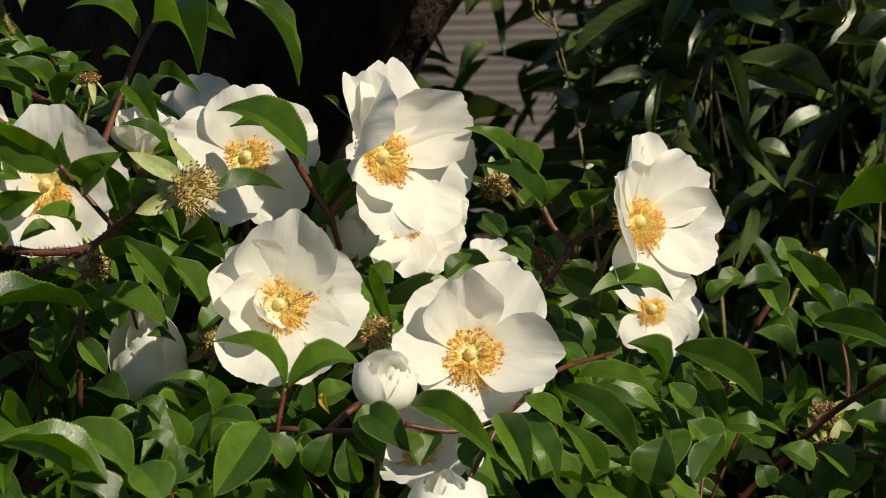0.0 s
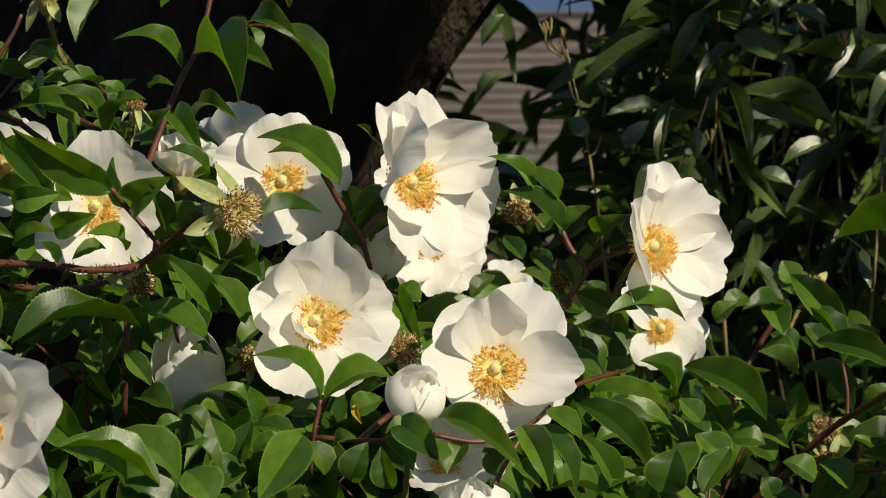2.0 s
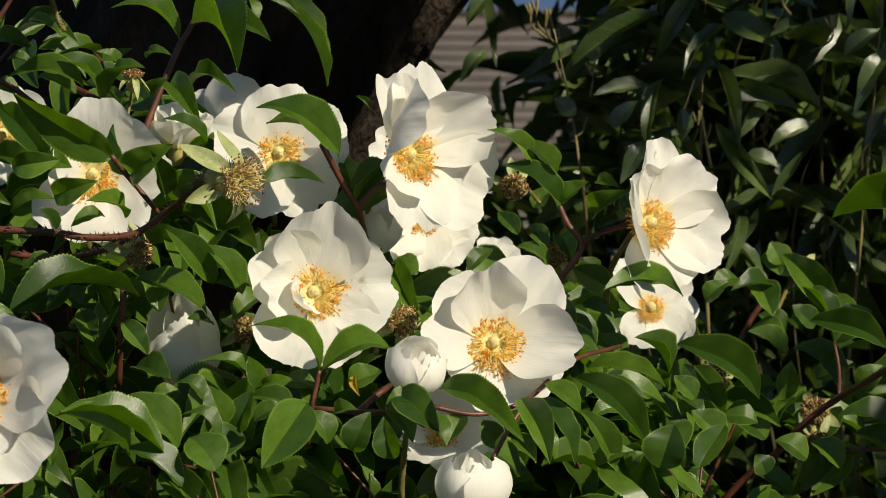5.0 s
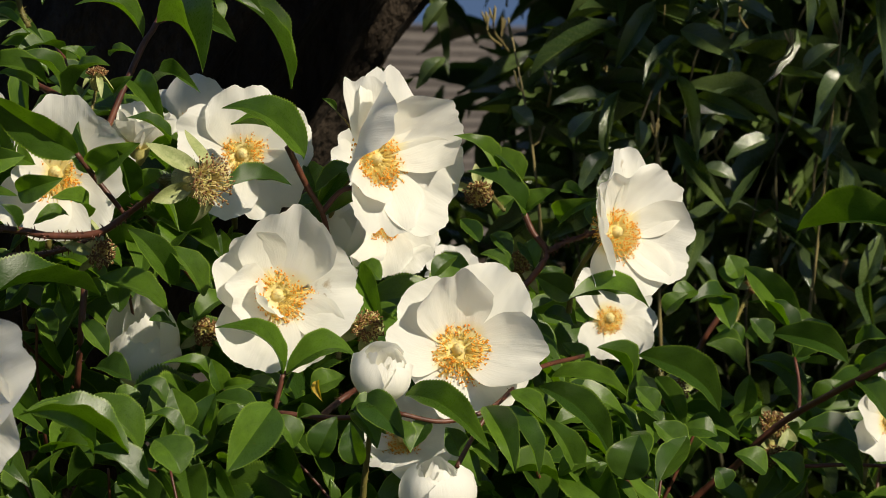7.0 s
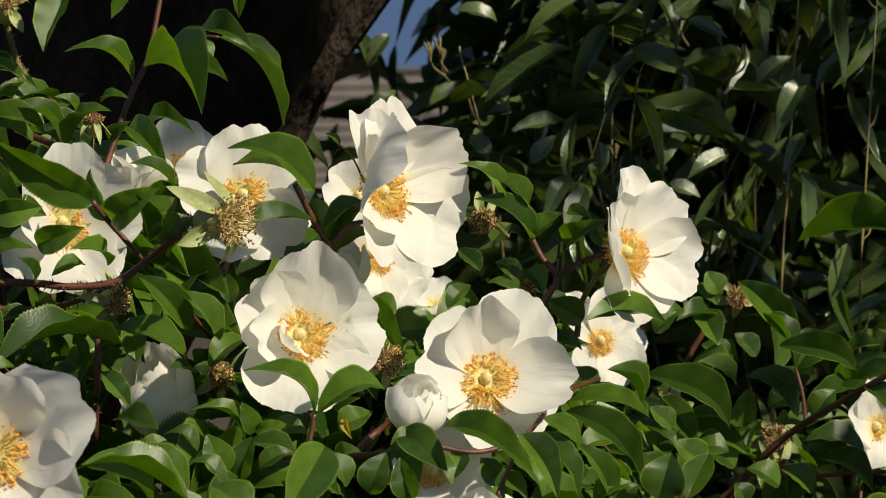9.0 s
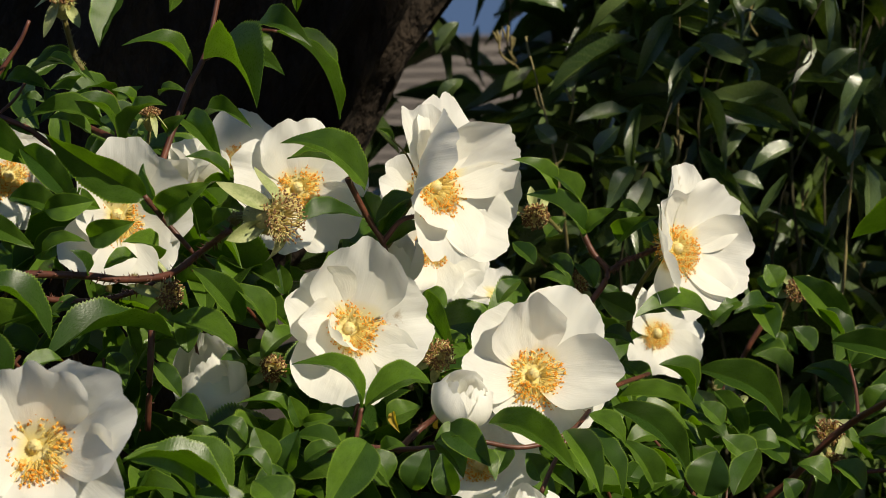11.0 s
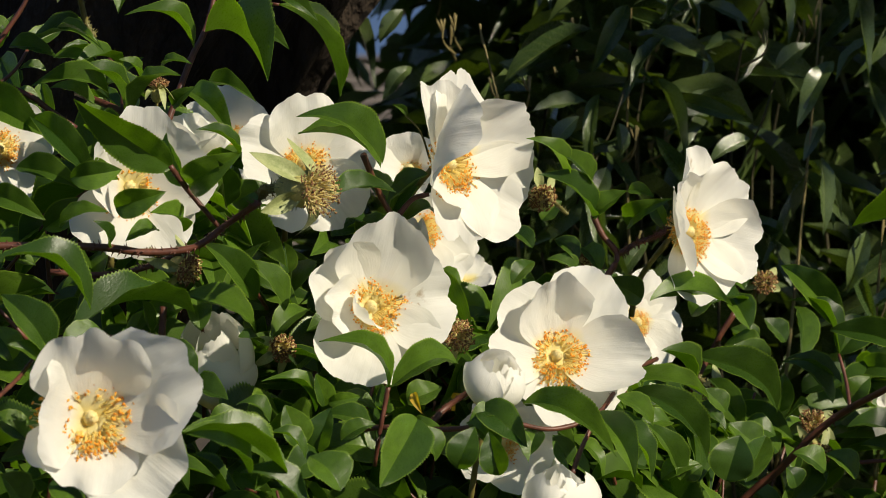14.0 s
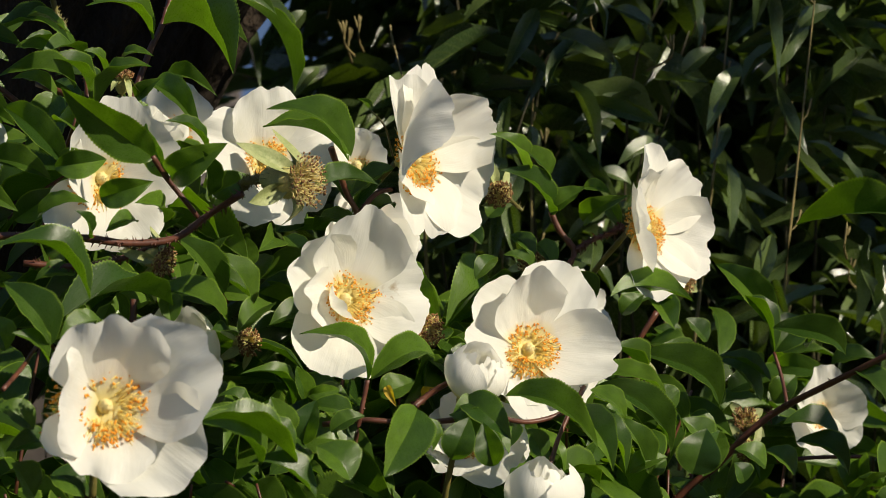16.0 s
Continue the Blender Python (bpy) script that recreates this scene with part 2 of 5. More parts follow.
def tube(points, r0, r1, sides=7, wob=0.0, rng=random):
    """A tapered round tube along points."""
    verts, faces, uvs = [], [], []
    n = len(points)
    for i, p in enumerate(points):
        d = (points[min(i + 1, n - 1)] - points[max(i - 1, 0)]).normalized()
        a = d.orthogonal().normalized() if abs(d.z) > 0.95 else d.cross(Vector((0, 0, 1))).normalized()
        b = d.cross(a)
        r = (r0 + (r1 - r0) * i / (n - 1)) * (1 + wob * rng.uniform(-1, 1))
        for k in range(sides):
            t = 2 * math.pi * k / sides
            verts.append(p + (a * math.cos(t) + b * math.sin(t)) * r)
            uvs.append((i / (n - 1), k / sides))
    for i in range(n - 1):
        for k in range(sides):
            k2 = (k + 1) % sides
            faces.append((i * sides + k, i * sides + k2, (i + 1) * sides + k2, (i + 1) * sides + k))
    faces.append(tuple(reversed(range(sides))))
    faces.append(tuple((n - 1) * sides + k for k in range(sides)))
    return verts, faces, uvs


def spike(at, way, length, r, sides=4):
    """A prickle."""
    way = way.normalized()
    a = way.orthogonal().normalized()
    b = way.cross(a)
    verts = [at + (a * math.cos(2 * math.pi * k / sides) + b * math.sin(2 * math.pi * k / sides)) * r for k in range(sides)] + [at + way * length]
    return verts, [(k, (k + 1) % sides, sides) for k in range(sides)], [(0.5, 0.5)] * (sides + 1)


def sheet(nu, nv, at):
    """A grid surface; at(u, v) with u in 0..1 and v in -1..1."""
    verts, uvs = [], []
    for i in range(nu + 1):
        for j in range(nv + 1):
            u, v = i / nu, 2 * j / nv - 1
            verts.append(Vector(at(u, v)))
            uvs.append((u, 0.5 + v / 2))
    faces = [(i * (nv + 1) + j, (i + 1) * (nv + 1) + j, (i + 1) * (nv + 1) + j + 1, i * (nv + 1) + j + 1) for i in range(nu) for j in range(nv)]
    return verts, faces, uvs


# ---- leaves ----
def blade(bend, fold, teeth, rng, slim=False, nu=None, nv=4):
    """A leaf of length 1 along x and greatest width 1: arched by bend, folded at the midrib, with a toothed edge."""
    peak, grow = (0.41, 1.66) if not slim else (0.42, 1.85)
    lift = rng.uniform(-0.03, 0.03)
    wavy, ph = rng.uniform(0.0, 0.03), rng.uniform(0, 6)
    twist = rng.uniform(-0.35, 0.35)
    nu = nu or (2 * teeth if teeth else 12)

    def at(u, v):
        half = 0.5 * (u / peak) ** (peak * grow) * ((1 - u) / (1 - peak)) ** ((1 - peak) * grow) if 0 < u < 1 else 0.0
        if teeth and abs(v) > 0.99:
            half *= 1.0 + (0.050 if round(u * nu) % 2 else -0.022)
        y = v * half
        z = bend * 4 * u * (1 - u) + lift * math.sin(2 * math.pi * u) + abs(y) * math.tan(fold) * 0.9 - 0.5 * abs(y) * abs(v) * fold * 0.35
        z += wavy * math.sin(9 * u + ph) * abs(v) + 0.012 * math.sin(23 * u + 4 * v + ph) * v * v
        a = twist * (u - 0.2)
        return (u, y * math.cos(a), z + y * math.sin(a))

    return sheet(nu, nv, at)


rng = random.Random(7)
BENDS, FOLDS = (0.05, 0.17, 0.30), (0.18, 0.45, 0.72)
ROSE_MESHES = {}
for b in BENDS:
    for f in FOLDS:
        made = []
        for k in range(3):
            v, fc, uv = blade(b, f, 32, rng)
            made.append(mesh_of("rose_leaf", v, fc, ROSE_LEAF, uv, crease=True))
        ROSE_MESHES[b, f] = made
FACE = Vector((0.05, -0.72, 0.69))


CLEAR = []  # where single leaves, stems and flowers stand: the inner leaves keep behind them


def leaf_pose(base, tip, width, turn=0.0, face=FACE):
    base, tip = Vector(base), Vector(tip)
    x = (tip - base).normalized()
    z = (face - x * face.dot(x)).normalized()
    z = Matrix.Rotation(radians(turn), 3, x) @ z
    y = z.cross(x)
    length = (tip - base).length
    m = Matrix((x * length, y * width, z * length)).transposed().to_4x4()
    return Matrix.Translation(base) @ m


def leaf(root, base, tip, width, turn=0.0, bend=0.17, fold=0.38):
    b = min(BENDS, key=lambda k: abs(k - bend))
    f = min(FOLDS, key=lambda k: abs(k - fold))
    mid = Vector(base).lerp(Vector(tip), 0.5)
    CLEAR.append((mid, (mid - Vector(base)).length * 0.75))
    return under(root, "leaf", rng.choice(ROSE_MESHES[b, f]), leaf_pose(base, tip, width, turn))


def withered_leaf(root, base, tip, width, turn=0.0):
    v, f, u = blade(0.17, 0.45, 12, random.Random(3))
    return under(root, "leaf", mesh_of("leaf", v, f, YELLOW_LEAF, u), leaf_pose(base, tip, width, turn), "yellowed withered leaf")


def stem(root, points, r0, r1, mat=None, prickles=0, hair=0.0015, name="stem", sides=7):
    path = smooth_path(points)
    if name == "stem" and root.name.startswith("rose_branch"):
        CLEAR.extend((q, 0.009) for q in path[::3])
    pieces = [tube(path, r0, r1, sides, 0.06, rng)]
    for k in range(prickles):
        i = rng.randrange(1, len(path) - 1)
        d = (path[i + 1] - path[i - 1]).normalized()
        out = d.orthogonal().normalized()
        out = Matrix.Rotation(rng.uniform(0, 6.28), 3, d) @ out
        r = r0 + (r1 - r0) * i / len(path)
        at = path[i].lerp(path[i + 1], rng.random()) + out * r * 0.8
        pieces.append(spike(at, out - d * 0.35, hair * rng.uniform(0.6, 1.4), hair * 0.16 + r * 0.05))
    v, f, u = joined(pieces)
    return under(root, name, mesh_of(name, v, f, mat or RED_STEM, u))


# ---- flowers ----
def petal_mesh(length, width, opening, curl, cup, ruffle, notch, seed, tilt=0.10, n=20):
    """One petal along x, from the flower's middle, rising along z by opening (degrees) and bending on by curl.
    cup makes it a bowl, tilt lays one side over its neighbour and the other one under."""
    r = random.Random(seed)
    ph = [r.uniform(0, 6.28) for k in range(8)]
    lean = r.uniform(-0.15, 0.15)
    roll = r.uniform(0.0, 0.10)
    arc = [(0.0, 0.0)]
    for i in range(n):
        a = radians(opening + curl * ((i + 0.5) / n) ** 1.3)
        arc.append((arc[-1][0] + math.cos(a) / n, arc[-1][1] + math.sin(a) / n))

    def at(u, v):
        edge = 1 - 0.27 * abs(v) ** 3.3 - notch * math.exp(-((v - lean) / 0.16) ** 2)
        edge += 0.020 * math.sin(4 * v + ph[0]) + 0.010 * math.sin(11 * v + ph[1])
        edge += 0.016 * noise.noise(Vector((14.0 * v, seed * 2.3, 0.5))) + 0.010 * noise.noise(Vector((37.0 * v, seed * 1.3, 2.5)))
        s = u * edge
        i = min(int(s * n), n - 1)
        t = s * n - i
        x = arc[i][0] + (arc[i + 1][0] - arc[i][0]) * t
        z = arc[i][1] + (arc[i + 1][1] - arc[i][1]) * t
        a = radians(opening + curl * max(s, 0.0) ** 1.3)
        wide = math.sin(0.5 * math.pi * min(1.0, (u * 1.22 + 0.11)))
        y = v * wide * 0.5 * width / length
        h = cup * (abs(v) ** 2.0) * wide * (0.30 + 0.70 * u) + tilt * v * wide * (0.35 + 0.65 * u)
        rim = max(0.0, u - 0.62) / 0.38
        h += ruffle * rim * rim * (0.8 * math.sin(3.4 * v + ph[2]) + 0.55 * math.sin(8 * v + ph[3]))
        h -= roll * rim * rim
        h += 0.016 * math.sin(4 * u + 2.4 * v + ph[5]) * u
        h += 0.030 * noise.noise(Vector((2.2 * u, 2.4 * v, seed * 3.7))) * (0.2 + u)
        h += 0.007 * rim * noise.noise(Vector((5.0 * u, 14.0 * v, seed * 1.9)))
        h += 0.007 * noise.noise(Vector((9.0 * u, 9.0 * v, seed * 0.7))) * u
        return ((x - math.sin(a) * h) * length, y * length, (z + math.cos(a) * h) * length)

    return sheet(24, 40, at)


def egg_petal(radius, height, seed, layer):
    """One petal of a flower that is still half closed: a broad piece of an egg, loose at its edges."""
    r = random.Random(seed)
    ph = [r.uniform(0, 6.28) for k in range(4)]
    span = r.uniform(0.85, 1.15)
    flare = r.uniform(-0.02, 0.12)

    def at(u, v):
        edge = 1 - 0.26 * abs(v) ** 2.6 + 0.045 * math.sin(5 * v + ph[0]) + 0.015 * math.sin(17 * v + ph[1])
        s = u * edge
        a = v * span * (0.35 + 0.65 * math.sin(0.5 * math.pi * min(1, 1.5 * u + 0.1)))
        w = math.sin(math.pi * (0.10 + 0.73 * s)) ** 0.75 * (0.80 + 0.10 * layer)
        w += flare * u ** 3 * (0.35 + abs(v) ** 2) + 0.03 * math.sin(4 * v + 3 * u + ph[2]) * u
        return (radius * w * math.cos(a), radius * w * math.sin(a), height * s)

    return sheet(16, 20, at)


def blob(at, way, length, r, sides=5):
    """A small spindle."""
    way = way.normalized()
    a = way.orthogonal().normalized()
    b = way.cross(a)
    verts = [at - way * length / 2]
    for h, w in ((-0.22, 1.0), (0.22, 0.9)):
        verts += [at + way * (h * length) + (a * math.cos(6.283 * k / sides) + b * math.sin(6.283 * k / sides)) * (r * w) for k in range(sides)]
    verts.append(at + way * length / 2)
    top = len(verts) - 1
    faces = [(0, 1 + (k + 1) % sides, 1 + k) for k in range(sides)]
    faces += [(1 + k, 1 + (k + 1) % sides, 1 + sides + (k + 1) % sides, 1 + sides + k) for k in range(sides)]
    faces += [(1 + sides + k, 1 + sides + (k + 1) % sides, top) for k in range(sides)]
    return verts, faces, [(0.5, 0.5)] * len(verts)


def stamen_meshes(reach, height, count, seed, dry=False):
    """Filaments that spread like a shallow dish, each with its anther; most end in the outer ring."""
    r = random.Random(seed)
    threads, tips = [], []
    for k in range(count):
        turn = r.uniform(0, 6.283)
        far = reach * ((0.58 + 0.42 * r.random()) if r.random() < 0.74 else r.uniform(0.34, 0.64)) * (1 + 0.10 * math.sin(3 * turn + seed)) * r.uniform(0.94, 1.08)
        if dry:
            far = reach * (0.15 + 0.90 * math.sqrt(r.random())) * r.uniform(0.9, 1.1)
        foot = Vector((math.cos(turn), math.sin(turn), 0)) * reach * (r.uniform(0.30, 0.50) if dry else r.uniform(0.20, 0.27))
        end = turn + r.uniform(-.22, .22)
        top = Vector((math.cos(end) * far, math.sin(end) * far, height * r.uniform(0.55, 1.1) * (1.15 - 0.50 * far / reach)))
        mid = foot.lerp(top, 0.5) + Vector((0, 0, height * r.uniform(0.02, 0.16))) + Vector((r.uniform(-1, 1), r.uniform(-1, 1), 0)) * reach * 0.04
        path = [foot, foot.lerp(mid, 0.55) + Vector((0, 0, height * 0.05)), mid, top]
        threads.append(tube(path, 0.00030 if dry else 0.00018, 0.00018 if dry else 0.00011, 4))
        way = (top - mid).cross(Vector((0, 0, 1))) + Vector((r.uniform(-1, 1), r.uniform(-1, 1), r.uniform(-.5, .5))) * reach * 0.5
        if k % 10 < 7:
            tips.append(blob(top, way, r.uniform(0.0010, 0.0017) * (1.35 if dry else 1), r.uniform(0.00026, 0.00038) * (1.3 if dry else 1)))
    tv, tf, tu = joined(threads)
    av, af, au = joined(tips)
    return mesh_of("stamen_brush", tv, tf, DRY_FILAMENT if dry else FILAMENT, tu), mesh_of("anther_ring", av, af, DRY_ANTHER if dry else ANTHER, au)


def dome_mesh(name, r, h, mat, seed, bumps=0.12):
    g = random.Random(seed)
    verts, faces, uvs = sheet(9, 16, lambda u, v: (0, 0, 0))
    verts = []
    for i in range(10):
        for j in range(17):
            a, t = 2 * math.pi * (j % 16) / 16, 0.5 * math.pi * i / 9
            w = 1 + bumps * math.sin(7.3 * a + 5 * t + seed) * math.sin(9 * t)
            verts.append((r * math.sin(t) * math.cos(a) * w, r * math.sin(t) * math.sin(a) * w, h * math.cos(t) * w))
    return mesh_of(name, verts, faces, mat, uvs)


STAMENS = [stamen_meshes(0.0152, 0.0054, 560, s) for s in (1, 2, 3)]
PISTILS = [dome_mesh("pistil", 0.0029, 0.0040, PISTIL, s, 0.2) for s in (1, 2)]
CALYX = dome_mesh("calyx", 0.0052, 0.011, HIP, 3, 0.05)


def turned(at, way, up=(0, 0, 1), spin=0.0):
    """A pose whose z axis runs along way, x to the right of one who looks at it, y up."""
    z = Vector(way).normalized()
    x = Vector(up).cross(z).normalized()
    y = z.cross(x)
    m = Matrix((x, y, z)).transposed().to_4x4()
    return Matrix.Translation(at) @ m @ Matrix.Rotation(radians(spin), 4, "Z")


flower_count = 0


def white_rose(label, at, way, petals, stalk, stamens=1.0, spin=0.0, ruffle=0.055, clear=True, group="open white roses on the bush", marked=(-1, None)):
    """petals: rows of angle, length, width, opening, curl, cup; marked: which petal has a blemish, and its material."""
    global flower_count
    flower_count += 1
    root = thing("white_rose", at, label, "flower", group)
    if clear:
        CLEAR.append((Vector(at) + Vector(way).normalized() * 0.01, max(p[1] for p in petals) + 0.012))
    m = turned(at, way, spin=spin)
    for k, (angle, length, width, opening, curl, cup, *lean) in enumerate(petals):
        if width < 0.001:
            v, f, u = egg_petal(length, opening, flower_count * 17 + k, k % 3)
        else:
            v, f, u = petal_mesh(length, width, opening, curl, cup, ruffle, (0.02, 0.09, 0.0, 0.06, 0.03)[(k + flower_count) % 5], flower_count * 17 + k, lean[0] if lean else 0.10)
        lift = Matrix.Translation((0, 0, (0.0006, -0.0004, 0.0002, -0.0008, 0.0)[k % 5]))
        under(root, "petal", mesh_of("petal", v, f, marked[1] if k == marked[0] else PETAL, u), m @ lift @ Matrix.Rotation(radians(angle), 4, "Z"))
    if stamens:
        fil, ant = STAMENS[flower_count % 3]
        sm = m @ Matrix.Rotation(flower_count * 1.3, 4, "Z") @ Matrix.Scale(stamens, 4)
        upon(under(root, "stamen_brush", fil, sm, "pale yellow filaments"), "anther_ring", ant, "orange anthers")
        under(root, "pistil", PISTILS[flower_count % 2], m @ Matrix.Translation((0, 0, 0.0012)), "yellow pistil")
    under(root, "calyx", CALYX, m @ Matrix.Translation((0, 0, 0.0012)) @ Matrix.Rotation(math.pi, 4, "X"), "green calyx")
    a = Vector(at) - Vector(way).normalized() * 0.010
    b = Vector(stalk)
    stem(root, [a, a.lerp(b, 0.5) - Vector(way).normalized() * 0.008, b], 0.0014, 0.0016, GREEN_STEM, 40, 0.0016, "stalk")
    return root


def spent_rose(label, at, way, size, stalk, sepals=5, dry=True, seed=1):
    """A flower head that has lost its petals."""
    root = thing("spent_rose", at, label, "flower head", "spent flower heads on the bush")
    CLEAR.append((Vector(at), size * 0.9))
    m = turned(at, way, spin=seed * 31)
    r = random.Random(seed)
    fil, ant = stamen_meshes(size * 0.54, size * 0.56, 210, seed + 50, dry)
    up = m @ Matrix.Translation((0, 0, size * 0.16))
    upon(under(root, "stamen_brush", fil, up, "dry yellow filaments"), "anther_ring", ant, "dry brown anthers")
    hip = dome_mesh("hip", size * 0.36, size * 0.30, HIP, seed, 0.04)
    under(root, "hip", hip, m)
    pieces = []
    body = dome_mesh("hip_base", size * 0.355, size * 0.62, HIP, seed, 0.03)
    under(root, "hip_base", body, m @ Matrix.Rotation(math.pi, 4, "X"))
    for k in range(70):
        t, h = r.uniform(0, 6.28), r.uniform(0.05, 0.8)
        w = size * 0.355 * math.sqrt(max(0.0, 1 - h * h))
        out = Vector((math.cos(t), math.sin(t), -0.5))
        pieces.append(spike(Vector((math.cos(t) * w, math.sin(t) * w, -h * size * 0.58)), out, size * 0.16, size * 0.014, 3))
    v, f, u = joined(pieces)
    under(root, "bristle_coat", mesh_of("bristle_coat", v, f, SEPAL, u), m)
    for k in range(sepals):
        a = 2 * math.pi * (k + r.uniform(-0.2, 0.2)) / sepals
        v, f, u = sheet(10, 4, lambda q, w: (size * (0.30 + 0.68 * q), w * size * 0.20 * math.sin(math.pi * min(1, 0.12 + q * 0.88)) ** 0.8, size * (0.10 * math.sin(3 * q + k) - 0.75 * q * q * (0.5 + 0.5 * (k % 2)) + 0.22 * abs(w) * (1 - q))))
        under(root, "sepal", mesh_of("sepal", v, f, SEPAL, u), m @ Matrix.Rotation(a, 4, "Z"))
    a = Vector(at) - Vector(way).normalized() * size * 0.55
    b = Vector(stalk)
    stem(root, [a, a.lerp(b, 0.5) - Vector(way).normalized() * 0.006, b], size * 0.10, size * 0.08, GREEN_STEM, 70, size * 0.12, "stalk")
    return root


# ---- ground, far wall, tree ----
def ground():
    n = 40
    def at(u, v):
        x, y = (u - 0.5), v * 0.5
        fx, fy = math.copysign(abs(2 * x) ** 3, x) * 600, math.copysign(abs(2 * y) ** 3, y) * 600
        return (fx, fy, 0.03 * noise.noise(Vector((fx * 0.7, fy * 0.7, 0))))
    v, f, u = sheet(n, n, at)
    me = mesh_of("ground", v, f, SOIL, u)
    return tagged(new("ground", me), "dark soil with leaf litter under the shrubs", "ground", kind="structure")


ground()


def board_wall():
    """A far wall of overlapping boards, with a cap along its top."""
    wall = new("wall_far", None)
    wall.location = (-1.0, 30.0, 0)
    tagged(wall, "weathered grey clapboard wall far behind the shrubs", "wall", kind="structure")
    bm = bmesh.new()
    bmesh.ops.create_cube(bm, size=1, matrix=Matrix.Diagonal((9.0, 0.14, 2.42, 1)))
    me = bpy.data.meshes.new("wall_core")
    bm.to_mesh(me)
    bm.free()
    me.materials.append(BOARD)
    under(wall, "wall_core", me, Matrix.Translation((-1.0, 30.07, 1.21)))
    bm = bmesh.new()
    bmesh.ops.create_cube(bm, size=1, matrix=Matrix.Diagonal((9.1, 0.24, 0.04, 1)))
    bmesh.ops.bevel(bm, geom=bm.edges[:], offset=0.008, segments=2, affect="EDGES")
    me = bpy.data.meshes.new("cap")
    bm.to_mesh(me)
    bm.free()
    me.materials.append(BOARD)
    under(wall, "cap", me, Matrix.Translation((-1.0, 30.05, 2.442)))
    v = [(-4.5, 0, 0), (4.5, 0, 0), (4.5, -0.006, 0.112), (-4.5, -0.006, 0.112), (-4.5, -0.055, 0), (4.5, -0.055, 0), (4.5, -0.012, 0.112), (-4.5, -0.012, 0.112)]
    f = [(4, 5, 6, 7), (0, 1, 5, 4), (3, 2, 1, 0), (7, 6, 2, 3), (1, 2, 6, 5), (0, 4, 7, 3)]
    board = mesh_of("board", v, f, BOARD, None, False)
    for k in range(22):
        under(wall, "board", board, Matrix.Translation((-1.0, 29.998, 0.03 + k * 0.107)))


board_wall()


def scatter(points, width, length, mat, seed, slim, count_verts=(6, 2)):
    """Many leaves joined: rows of place, way and face."""
    r = random.Random(seed)
    forms = [blade(b, f, 0, r, slim, count_verts[0], count_verts[1]) for b, f in ((0.05, 0.3), (0.12, 0.4), (0.2, 0.3), (0.1, 0.6))]
    verts, faces, uvs = [], [], []
    for at, way, face in points:
        v, f, u = forms[r.randrange(4)]
        s = r.uniform(0.7, 1.25)
        m = leaf_pose(at, Vector(at) + way.normalized() * length * s, width * s * r.uniform(0.8, 1.2), 0, face)
        n = len(verts)
        verts += [tuple(m @ p) for p in v]
        faces += [tuple(i + n for i in q) for q in f]
        uvs += u
    return mesh_of("foliage", verts, faces, mat, uvs, crease=True)


